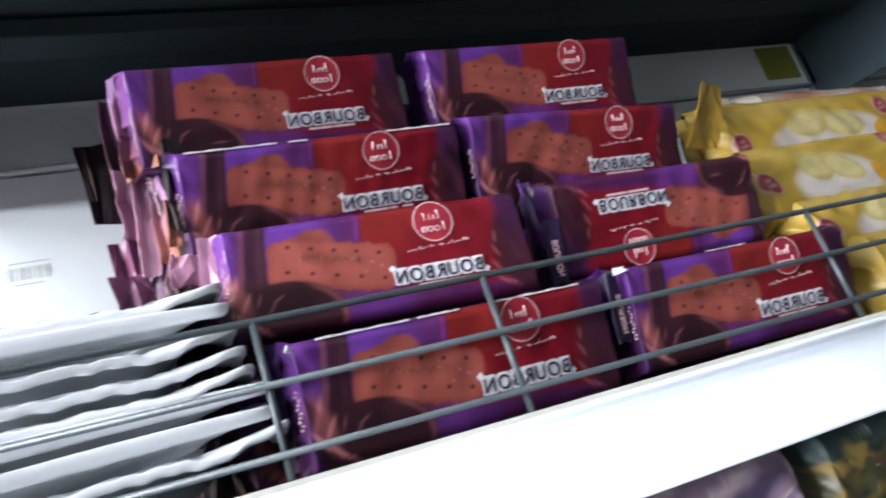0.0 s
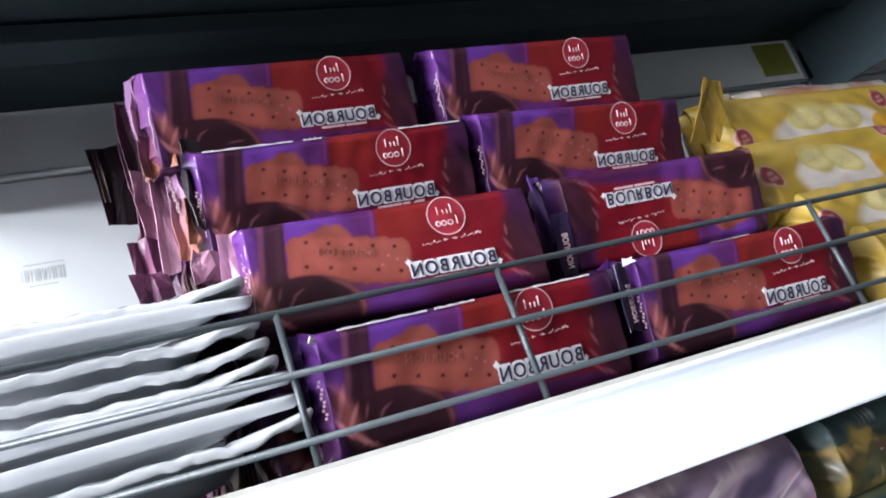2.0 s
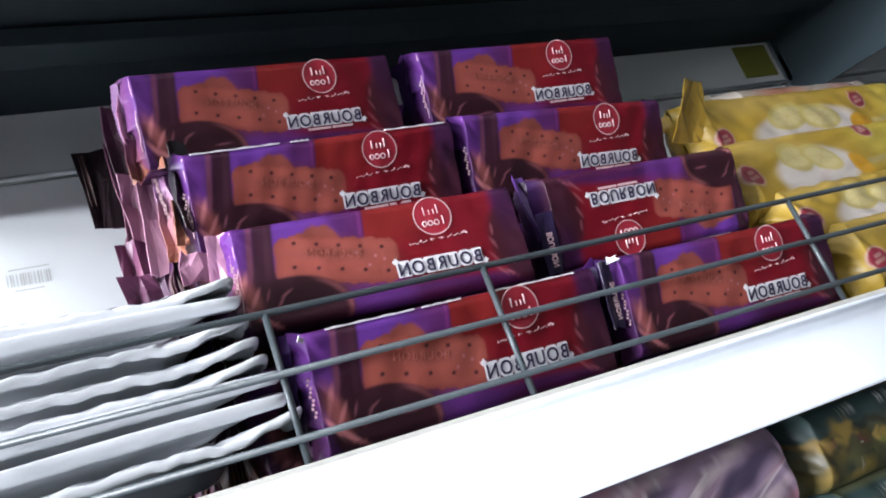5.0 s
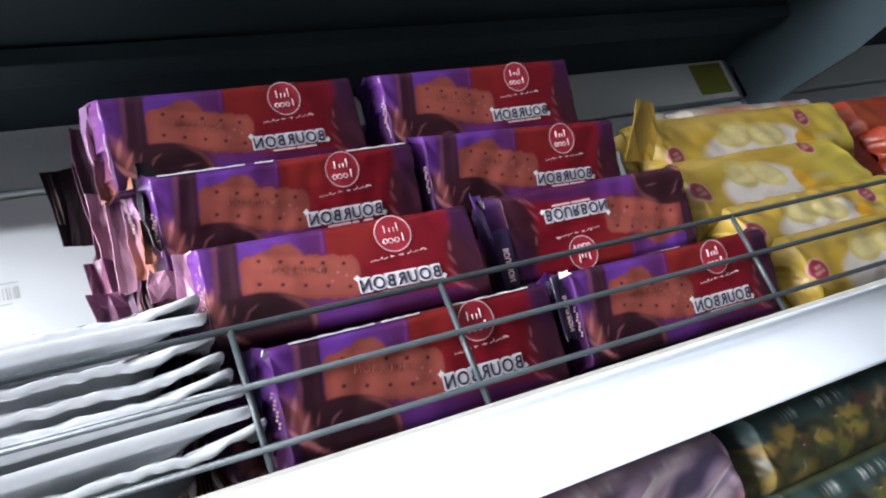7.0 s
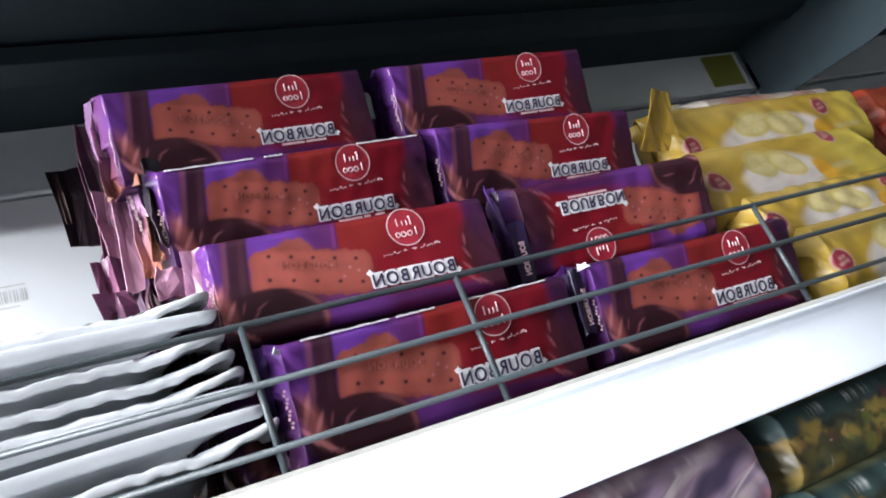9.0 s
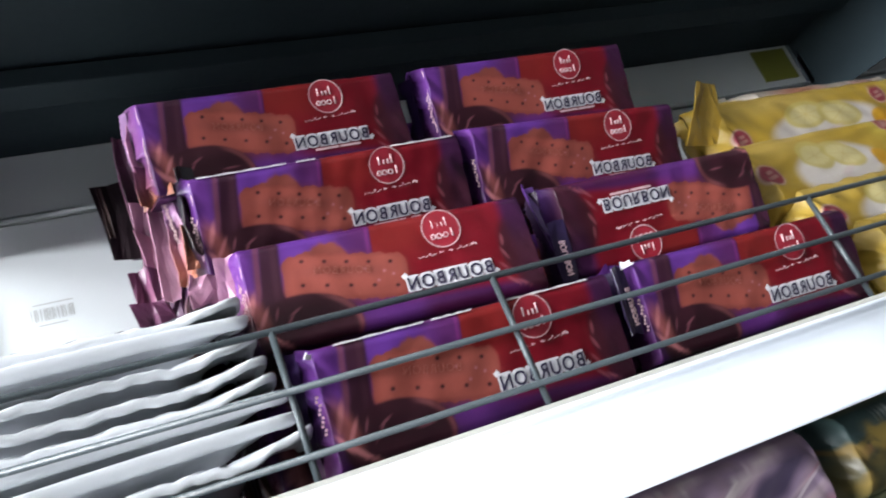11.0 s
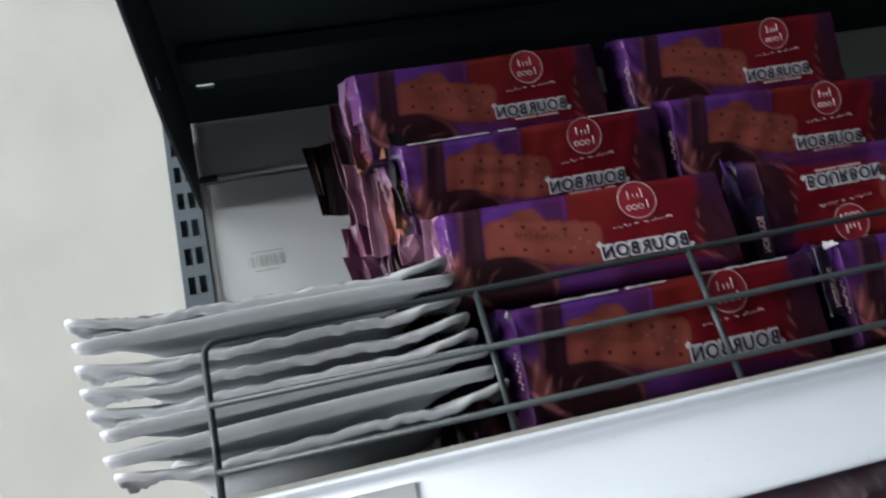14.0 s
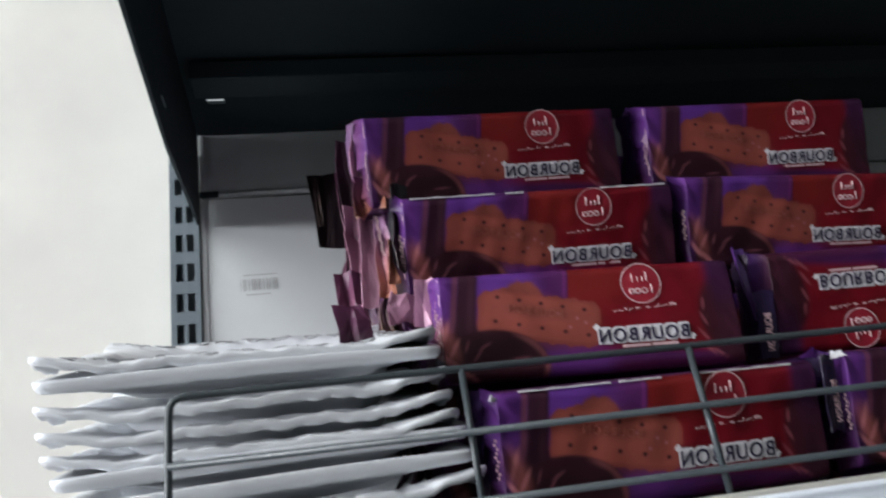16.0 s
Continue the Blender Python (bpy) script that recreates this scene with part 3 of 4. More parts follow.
def packet_body(seed, fine=True, shade=None, w=W, hgt=H, dep=D, round_=0.0045, colours=None, crush=1.0, neck=0.0065, wrinkle=1.0, lo=0.0, ends=None):
    """The filled wrapper, pinched flat at both ends. x from the text's corner, z up the front, y into the packet."""
    rnd = np.random.RandomState(seed)
    step = 0.0006 if fine else 0.004
    tip = 22 if fine else 14
    s = np.concatenate([np.linspace(lo - neck, lo, tip)[:-1], np.arange(lo, w, step), np.linspace(w, w + neck, tip)])
    nf = int(hgt / step) if fine else 16
    q = np.linspace(0, 1, 5)[1:-1] * math.pi / 2
    r = round_
    pts = [(0.0, r + (hgt - 2 * r) * t) for t in np.linspace(0, 1, nf)]
    pts += [(r - r * math.cos(a), hgt - r + r * math.sin(a)) for a in q]
    pts += [(r + (dep - 2 * r) * t, hgt) for t in np.linspace(0, 1, 8)]
    pts += [(dep - r + r * math.sin(a), hgt - r + r * math.cos(a)) for a in q]
    pts += [(dep, hgt - r - (hgt - 2 * r) * t) for t in np.linspace(0, 1, 10)]
    pts += [(dep - r + r * math.cos(a), r - r * math.sin(a)) for a in q]
    pts += [(dep - r - (dep - 2 * r) * t, 0.0) for t in np.linspace(0, 1, 8)]
    pts += [(r - r * math.sin(a), r - r * math.cos(a)) for a in q]
    yy, hh = np.array(pts).T
    S, Y = np.meshgrid(s, yy, indexing="ij")
    _, Hh = np.meshgrid(s, hh, indexing="ij")
    out = np.maximum(np.maximum(lo - S, S - w), 0) / neck
    pinch = np.clip(1 - out, 0, 1) ** 0.75
    mid = dep * 0.42
    wild = np.zeros_like(S)
    for k in range(6):
        a, b, p = rnd.uniform(150, 520), rnd.uniform(120, 420), rnd.uniform(0, 6.28)
        wild += 2.2 * np.abs(np.sin(0.5 * (S * a + Hh * b + Y * b * 0.7 + p))) - 1.4
    near = np.clip(out, 0, 1)
    Yn = mid + (Y - mid) * (0.03 + 0.97 * pinch) + wild * 0.0013 * near * crush
    near2 = np.exp(-(np.minimum(np.abs(S - lo), np.abs(S - w)) / 0.006) ** 2)
    Yn -= wrinkle * crease(S, Hh, seed) * (Y < dep * 0.3) + wild * 0.00022 * near2
    Hn = hgt / 2 + (Hh - hgt / 2) * (1 + 0.05 * near) + wild * 0.0009 * near * crush
    Xn = S + wild * 0.0004 * near
    verts = np.stack([Xn - 0.080, Yn, Hn - 0.0135], -1).reshape(-1, 3)
    ns, nl = len(s), len(yy)
    i = np.arange(ns - 1)[:, None] * nl
    k = np.arange(nl)[None, :]
    k2 = (k + 1) % nl
    quads = np.stack([i + k, i + nl + k, i + nl + k2, i + k2], -1).reshape(-1, 4)
    me = mesh_of("wrapper", verts, [tuple(map(int, f)) for f in quads], PRINT, True)
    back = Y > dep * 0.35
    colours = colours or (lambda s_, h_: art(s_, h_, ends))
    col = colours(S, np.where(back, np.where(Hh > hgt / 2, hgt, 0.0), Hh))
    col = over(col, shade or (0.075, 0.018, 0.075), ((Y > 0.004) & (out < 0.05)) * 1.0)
    lay = me.color_attributes.new("print", "FLOAT_COLOR", "POINT")
    lay.data.foreach_set("color", np.concatenate([col, np.ones(S.shape + (1,))], -1).astype(np.float32).ravel())
    return me


def seal_mesh(seed, hgt, colour, lower, sign, fold=0.5, reach0=0.010):
    """A crimped fin with a toothed edge, bent a little; x away from the packet."""
    rnd = np.random.RandomState(seed)
    n, m = 40, 9
    verts, cols = [], []
    p1, p2, p3 = rnd.uniform(0, 6.28, 3)
    bend = rnd.uniform(0.2, 0.8)
    for i in range(m):
        for k in range(n):
            t, h = i / (m - 1), k / (n - 1)
            reach = reach0 + (0.0009 if k % 2 else 0.0) + 0.0015 * math.sin(5 * h + p2)
            y = 0.0022 * t * math.sin(9 * h + p1) + 0.0012 * t * math.sin(23 * h + p3) + bend * 0.008 * t * t + 0.0003 * (i % 2)
            verts.append((sign * reach * t * math.cos(fold), y + reach * t * math.sin(fold), (h - 0.5) * hgt * (1.05 + 0.03 * t) + hgt / 2))
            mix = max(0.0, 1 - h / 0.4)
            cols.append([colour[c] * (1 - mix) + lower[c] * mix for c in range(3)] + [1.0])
    faces = [(i * n + k, (i + 1) * n + k, (i + 1) * n + k + 1, i * n + k + 1) for i in range(m - 1) for k in range(n - 1)]
    off = len(verts)
    verts += [(x, y + 0.0004, z) for x, y, z in verts]
    faces += [tuple(off + v for v in f[::-1]) for f in faces]
    me = mesh_of("end_seal", verts, faces, PRINT, True)
    lay = me.color_attributes.new("print", "FLOAT_COLOR", "POINT")
    lay.data.foreach_set("color", np.array(cols + cols, np.float32).ravel())
    return me


def ring_mesh(name, r0, r1, mat, y, bend):
    n = 40
    verts, faces = [], []
    for k in range(n):
        a = 2 * math.pi * k / n
        for r in (r0, r1):
            x, z = r * math.cos(a), r * math.sin(a)
            verts.append((x, y + bend(x, z), z))
    for k in range(n):
        a, b = 2 * k, 2 * ((k + 1) % n)
        faces.append((a, a + 1, b + 1, b))
    if r0 <= 0:
        verts.append((0, y + bend(0, 0), 0))
    return mesh_of(name, verts, faces, mat)


def bars(name, rows, mat, y):
    bm = bmesh.new()
    for x0, z0, x1, z1 in rows:
        box_bm(x0, y - 0.0002, z0, x1, y, z1, bm=bm)
    return bm_mesh(name, bm, mat)


def crumpled_end(seed, tone, warm, folds=4, reach=0.020, ragged=1.0):
    """A ribbon of film with upright folds closing a packet's end; x away from it, z along its height."""
    rnd = np.random.RandomState(seed)
    n, m = 30, 22
    p = rnd.uniform(0, 6.28, 8)
    verts, cols, faces = [], [], []
    for i in range(m):
        t = i / (m - 1)
        for k in range(n):
            h = k / (n - 1)
            fold = abs(((t * folds + 0.35 * math.sin(3.1 * h + p[0]) + 0.2 * math.sin(7 * h + p[1])) % 1.0) - 0.5)
            tear = 1 + ragged * (0.22 * math.sin(6 * h + p[2]) + 0.13 * math.sin(14 * h + p[3]))
            x = -reach * t * tear
            y = (0.0095 * fold - 0.002) * math.sin(math.pi * min(1.0, 0.15 + t)) + 0.010 * t * t * math.sin(2.4 * h + p[4]) + 0.0018 * math.sin(11 * h + 5 * t + p[5])
            z = (h - 0.5) * H * (1.02 - 0.16 * t * math.sin(p[6])) + H / 2 + 0.003 * t * math.sin(9 * t + p[7])
            verts.append((x, y, z))
            mix = np.clip(1.0 - h / 0.5 + 0.35 * math.sin(9 * t + p[1]), 0, 1)
            cols.append([(tone[c] * (1 - mix) + warm[c] * mix) for c in range(3)] + [1.0])
    for i in range(m - 1):
        for k in range(n - 1):
            a = i * n + k
            faces.append((a, a + n, a + n + 1, a + 1))
    off = len(verts)
    verts += [(x, y + 0.0006, z) for x, y, z in verts]
    faces += [tuple(off + v for v in f[::-1]) for f in faces]
    me = mesh_of("end_fold", verts, faces, PRINT, True)
    lay = me.color_attributes.new("print", "FLOAT_COLOR", "POINT")
    lay.data.foreach_set("color", np.array(cols + cols, np.float32).ravel())
    return me


GLYPHS = {}


def letter(ch, bold, mat, height=0.0068):
    """One mirrored letter about its own middle, and its width."""
    key = ch, bold, height
    if key not in GLYPHS:
        me = lettering("letter", ch, height, mat, bold, True, 0.0001)
        co = np.empty(len(me.vertices) * 3)
        me.vertices.foreach_get("co", co)
        co = co.reshape(-1, 3)
        wide = (co[:, 0].max() - co[:, 0].min()) * 0.90
        co[:, 0] = (co[:, 0] - (co[:, 0].min() + co[:, 0].max()) / 2) * 0.90
        me.vertices.foreach_set("co", co.ravel())
        me.update()
        GLYPHS[key] = me, wide
    return GLYPHS[key]


def backing(wide, curved):
    """The white ground behind a printed letter, a little larger than the letter."""
    key = "ground", round(wide, 5), curved
    if key not in GLYPHS:
        a, top, low, r = wide / 2 + 0.0008, 0.0076, -0.0008, 0.0028 if curved else 0.0007
        outline = []
        for cx, cz, start in ((a - r, low + r, -90), (a - r, top - r, 0), (r - a, top - r, 90), (r - a, low + r, 180)):
            outline += [(cx + r * math.cos(math.radians(start + 22.5 * q)), cz + r * math.sin(math.radians(start + 22.5 * q))) for q in range(5)]
        GLYPHS[key] = prism("letter_ground", outline, "y", -0.00005, 0.00005, WHITEINK)
    return GLYPHS[key]


def strip(seed, drop, wide0, wide1, colour, lower, depth=0.004, ragged=1.0, cell=1.0, name="end_fold"):
    """A crumpled ribbon of stiff film hanging from its top middle down to drop = (dx, dz): flat facets between sharp creases, with torn edges."""
    rnd = np.random.RandomState(seed)
    long = math.hypot(*drop)
    rows, cols_ = max(2, round(long / (0.0115 * cell))), max(2, round(max(wide0, wide1) / (0.0036 * cell)))
    shade = rnd.uniform(0.0, 1.0, 4)
    pleat = rnd.uniform(0.5, 1.0)
    verts, tones = [], []
    for i in range(rows + 1):
        t = i / rows
        wide = 1.2 * (wide0 + (wide1 - wide0) * t)
        left, right = rnd.uniform(-0.20, 0.16, 2) * ragged
        slip = rnd.uniform(-0.5, 0.5) * long / rows * 0.5
        for k in range(cols_ + 1):
            c = k / cols_ - 0.5
            inner = 0 < k < cols_
            c2 = c * (1 + (left if c < 0 else right)) + (rnd.uniform(-0.28, 0.28) / cols_ if inner else 0.0)
            fold = (1 if k % 2 else -1) * pleat
            y = 0.42 * depth * fold + 0.50 * depth * rnd.uniform(-1, 1)
            tear = rnd.uniform(-0.0024, 0.0024) * ragged if i in (0, rows) else slip + rnd.uniform(-0.20, 0.20) * long / rows
            verts.append((drop[0] * t + wide * c2, y, drop[1] * t + tear))
            mix = min(1.0, max(0.0, 1.5 * t - 0.35 + 0.4 * (shade[k % 4] - 0.5)))
            tint = 0.88 + 0.24 * rnd.uniform()
            tones.append([(colour[q] * (1 - mix) + lower[q] * mix) * tint for q in range(3)])
    # each facet is cut once more, so that its edges stay sharp and its face curls a little
    w = cols_ + 1
    bm = bmesh.new()
    lay = bm.verts.layers.float_color.new("print")
    made = []
    for v, tone in zip(verts, tones):
        bv = bm.verts.new(v)
        bv[lay] = (*tone, 1.0)
        made.append(bv)
    for i in range(rows):
        for k in range(cols_):
            a, b, c, d = made[i * w + k], made[(i + 1) * w + k], made[(i + 1) * w + k + 1], made[i * w + k + 1]
            if rnd.uniform() < 0.5:
                bm.faces.new((a, b, c))
                bm.faces.new((a, c, d))
            else:
                bm.faces.new((a, b, d))
                bm.faces.new((b, c, d))
    bmesh.ops.subdivide_edges(bm, edges=bm.edges[:], cuts=2, smooth=0.5, use_grid_fill=True)
    for bv in bm.verts:
        bv.co += Vector((0, depth * 0.22, 0)) * noise.noise(bv.co * 260 + Vector((seed, 0, 0)))
    bmesh.ops.solidify(bm, geom=bm.faces[:], thickness=0.0004)
    me = bpy.data.meshes.new(name)
    bm.to_mesh(me)
    bm.free()
    me.materials.append(MATTFILM)
    return me


def flap(ob, seed, x0, z0, x1, z1, y, wide0, wide1, colour, lower, label, depth=0.004, turn=0.0, ragged=1.0, cell=1.0):
    """Hangs a strip of film on a packet, its ends given in the place."""
    return part("end_fold", strip(seed, (x1 - x0, z1 - z0), wide0, wide1, colour, lower, depth, ragged, cell), ob, label, ob.matrix_world.inverted() @ pose(x0, y, z0, 0, 0, turn))


def packet(seed, m, label, tail, ridge, open_end, glint):
    ob = empty("biscuit_packet", m)
    tagged(ob, label, "biscuit packet", "biscuit packets")

    def bend(x0, z0):
        return lambda x, z: -crease(np.asarray(x + x0 + 0.080), np.asarray(z + z0 + 0.0135), seed)
    lo = {135: 0.0135, 107: 0.0042}.get(seed, 0.0)  # two packets are tucked in at one end
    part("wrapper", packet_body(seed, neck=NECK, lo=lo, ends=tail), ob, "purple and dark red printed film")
    tall = H * (0.96 if open_end else 0.90)
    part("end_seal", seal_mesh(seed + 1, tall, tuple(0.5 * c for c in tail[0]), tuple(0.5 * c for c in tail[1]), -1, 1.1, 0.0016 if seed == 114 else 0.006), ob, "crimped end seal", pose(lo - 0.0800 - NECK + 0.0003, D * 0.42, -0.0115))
    # far seal coloured dark for the shade between neighbouring packets
    part("end_seal", seal_mesh(seed + 2, H, (0.022, 0.008, 0.038), (0.018, 0.006, 0.020), 1, 0.7, 0.003 if seed == 135 else 0.010), ob, "crimped end seal, coloured dark for the shaded gap", pose(W - 0.080 + NECK - 0.0003, D * 0.42, -0.0135))
    part("badge", ring_mesh("badge", 0.0, 0.0100, REDINK, -0.0003, bend(0.0246, 0.0289)), ob, "red round badge", pose(0.0246, 0, 0.0289))
    part("badge_ring", ring_mesh("badge_ring", 0.0098, 0.0104, PINKINK, -0.0006, bend(0.0246, 0.0289)), ob, "pale ring", pose(0.0246, 0, 0.0289))
    # pale strokes and loops in two rows, too small to read
    for bx, bz, tall in ((-0.0042, 0.0008, 0.0044), (-0.0014, 0.0008, 0.0026), (0.0010, 0.0008, 0.0026), (0.0032, 0.0008, 0.0050), (0.0050, -0.0052, 0.0046)):
        part("badge_stroke", rod("badge_stroke", [(bx, -0.0005, bz), (bx + 0.0001, -0.0005, bz + tall / 2), (bx, -0.0005, bz + tall)], 0.00042, PINKINK, 6), ob, "pale stroke in the badge", pose(0.0246, 0, 0.0289))
    for bx, bz, wide in ((-0.0052, -0.0038, 0.0011), (-0.0021, -0.0038, 0.0013), (0.0014, -0.0038, 0.0013)):
        loop = [(bx + wide * math.cos(q * math.pi / 6), -0.0005, bz + 0.0013 * math.sin(q * math.pi / 6)) for q in range(13)]
        part("badge_loop", rod("badge_loop", loop, 0.00040, PINKINK, 6), ob, "pale loop in the badge", pose(0.0246, 0, 0.0289))
    pressed = [letter(ch, 0.0, CRUMB, 0.0040) for ch in "NOBRUOB"]
    run_ = -0.0435
    for me, wide in pressed:
        mx, mz = run_ + wide / 2, 0.0162 - 0.19 * (run_ + wide / 2 + 0.0285)
        part("pressed_letter", me, ob, "letter pressed into the printed biscuit", pose(mx, float(-crease(np.array(mx + 0.080), np.array(mz + 0.0155), seed)) - 0.0002, mz, 0, 11, 0))
        run_ += wide + 0.0010
    scrawl = []
    for k in range(28):
        if k not in (9, 12, 13, 17):
            bx, bz = 0.0085 + 0.00115 * k, 0.0150 + 0.00006 * k + 0.0003 * ((k * 7) % 3)
            scrawl.append((bx, bz, bx + (0.0009 if k % 4 else 0.0004), bz + (0.0011 if k % 5 == 0 or k > 24 else 0.0004)))
    part("script_line", bars("script_line", scrawl, PINKINK, -0.0005), ob)
    sink = min(float(-crease(np.array(0.079 + 0.002 * q), np.array(0.0135 + r), seed)) for q in range(24) for r in (0.0, 0.0035, 0.007))
    word = [letter(ch, 0.00014, NAVYINK) for ch in "NOBRUOB"]
    gap = (0.0450 - sum(wide for _, wide in word)) / 6
    x = -0.0007
    for q, (ch, (me, wide)) in enumerate(zip("NOBRUOB", word)):
        part("letter_ground", backing(wide, ch == "O"), ob, "white ground behind a letter", pose(x + wide / 2, sink - 0.0002 - 0.00015 * (q % 2), 0.0003))
        part("letter", me, ob, "navy letter", pose(x + wide / 2, sink - 0.0007, 0.0003))
        x += wide + gap
    for ox, oz in ((-0.0012, 0.0082), (0.0462, 0.0007)):
        part("ornament", prism("ornament", [(ox - 0.0008, oz - 0.0016), (ox + 0.0004, oz - 0.0015), (ox + 0.0008, oz - 0.0003), (ox + 0.0018, oz + 0.0002), (ox + 0.0008, oz + 0.0008), (ox + 0.0003, oz + 0.0018), (ox - 0.0006, oz + 0.0009), (ox - 0.0018, oz + 0.0003)], "y", -0.0006, -0.0003, WHITEINK), ob)
    for k in range(2):
        part("caption", bars("caption", [(0.0100 + 0.0150 * k, -0.0026, 0.0240 + 0.0140 * k, -0.0013)], PINKINK, -0.0003), ob)
    if seed not in (121, 135):
        dots = [(0.0006 * math.sin(2.1 * k), 0.004 + 0.0017 * k) for k in range(10)]
        part("edge_print", bars("edge_print", [(lo - 0.0822 + dx - 0.0006, dz, lo - 0.0822 + dx + 0.0005, dz + 0.0012) for dx, dz in dots], PINKINK, 0.0008), ob)
    if glint:
        # pale rod standing in for the highlight down the packet's corner
        part("film_edge_glint", rod("film_edge_glint", [(lo - 0.0806 + 0.0005 * math.sin(1.7 * k + seed) + 0.0006 * math.sin(0.6 * k), 0.0012 + 0.0006 * math.sin(2.1 * k), 0.0375 - 0.0040 * k) for k in range(11)], 0.00024, PINKINK, 6), ob, "pale highlight down the packet's corner")
    for x0, x1 in ridge:
        # pale film edge along the top, the light it catches painted white
        n = 24
        top = H - 0.0135
        outline = [(x0 + (x1 - x0) * k / n, top - 0.0008) for k in range(n + 1)]
        outline += [(x0 + (x1 - x0) * k / n, top + (0.0000 + 0.0002 * math.sin(0.9 * k + seed)) * min(1, k / 3, (n - k) / 3)) for k in range(n, -1, -1)]
        part("film_edge_glint", prism("film_edge_glint", outline, "y", 0.0006, 0.0014, WHITEINK), ob, "pale folded film edge with its highlight")
    return ob


PACKS = [
    ("L1", 0.2123, 0.0133, 1.3155, -12.3, 0.9, 0.05), ("L2", 0.1950, 0.0323, 1.3777, -1.6, -3.4, 2.1),
    ("L3", 0.1904, 0.0632, 1.4317, -22.0, 1.1, -0.6), ("L4", 0.1770, 0.0743, 1.4898, -14.3, 4.2, -2.4),
    ("R1", 0.3802, 0.0150, 1.3173, -12.1, 0.4, 0.5), ("R2", 0.3638, 0.0307, 1.4022, -13.8, -1.1, 180.4),
    ("R3", 0.3506, 0.0667, 1.4341, -18.9, 2.2, 0.9), ("R4", 0.3461, 0.0782, 1.4911, -18.2, 1.8, -0.95),
]
FRONT = {}
TOPS = {"L1": [(-0.070, -0.028), (-0.024, -0.004), (0.012, 0.060)], "L3": [(-0.076, -0.030), (-0.024, -0.014), (0.030, 0.068)], "R2": [(-0.050, -0.020)]}
for k, (nm, x, y, z, a, dy, dr) in enumerate(PACKS):
    turned = abs(dr) > 90
    FRONT[nm] = packet(100 + 7 * k, pose(x, y, z, 0, 0, dy) @ pose(0, 0, 0, -a) @ pose(0, 0, 0, 0, dr, 0),
           "purple and red film packet of cream biscuits" + (", upside down" if turned else ", standing in the stack"), LILAC if nm in ("L2", "L4") else INKY if nm == "L3" else NAVY, TOPS.get(nm, []), nm[0] == "L", nm in ("L2", "L3", "L4", "R4"))

for nm in ("R1", "R2"):
    turned = nm == "R2"
    ex = (W - 0.080 + 0.0030) if turned else -0.0890
    tab = part("end_fold", strip(441 + turned, (0.0, -0.034), 0.0085, 0.0075, (0.022, 0.012, 0.045), (0.016, 0.010, 0.030), 0.0012, 0.5), FRONT[nm], "dark navy film end with white print",
               pose(ex, 0.001, 0.0385, 0, 0, 18) if not turned else pose(ex + 0.003, 0.0005, 0.0060, 0, 180, 8))
    part("edge_word", lettering("edge_word", "BOURBON", 0.0036, PINKINK, 0.0001, True, 0.0001, 0.019), tab, "white printed word", pose(0.0018, -0.0022, -0.030, 0, -90, 0))
flap(FRONT["R2"], 451, 0.2868, 1.4260, 0.2885, 1.3860, 0.046, 0.0060, 0.0075, (0.075, 0.024, 0.150), (0.050, 0.016, 0.090), "purple film end", 0.003, 20, 0.5, 1.5)
TIP = prism("end_tip", [(-0.0026, 0.0), (0.0022, 0.0008), (0.0012, 0.0020), (0.0016, 0.0032), (-0.0008, 0.0022), (-0.0018, 0.0034)], "y", -0.0003, 0.0003, WHITEINK)
part("end_tip", TIP, FRONT["L1"], "white torn film tip", pose(-0.0815, 0.0008, 0.0355, 0, 20, 30))
part("end_tip", prism("end_tip", [(-0.0036, 0.0), (0.0040, 0.0016), (0.0016, 0.0028), (0.0022, 0.0040), (-0.0010, 0.0034), (-0.0028, 0.0042)], "y", -0.0004, 0.0004, WHITEINK), FRONT["R1"], "white torn film tip", pose(-0.0830, 0.0005, 0.0365, 0, 0, -25))

# packets further back in the stack, seen by their crumpled ends


def faceted(me):
    me.polygons.foreach_set("use_smooth", [False] * len(me.polygons))
    return me


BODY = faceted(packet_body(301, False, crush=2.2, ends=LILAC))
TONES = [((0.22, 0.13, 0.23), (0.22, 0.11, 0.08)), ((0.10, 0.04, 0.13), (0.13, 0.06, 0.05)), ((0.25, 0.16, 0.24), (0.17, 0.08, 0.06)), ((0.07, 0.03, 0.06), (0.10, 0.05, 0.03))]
# darkest tone only: the shade deep in the stack is put into the colour
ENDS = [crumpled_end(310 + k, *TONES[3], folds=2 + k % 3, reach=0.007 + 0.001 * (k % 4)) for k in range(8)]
random.seed(8)
count = 0
deep_packs = {}
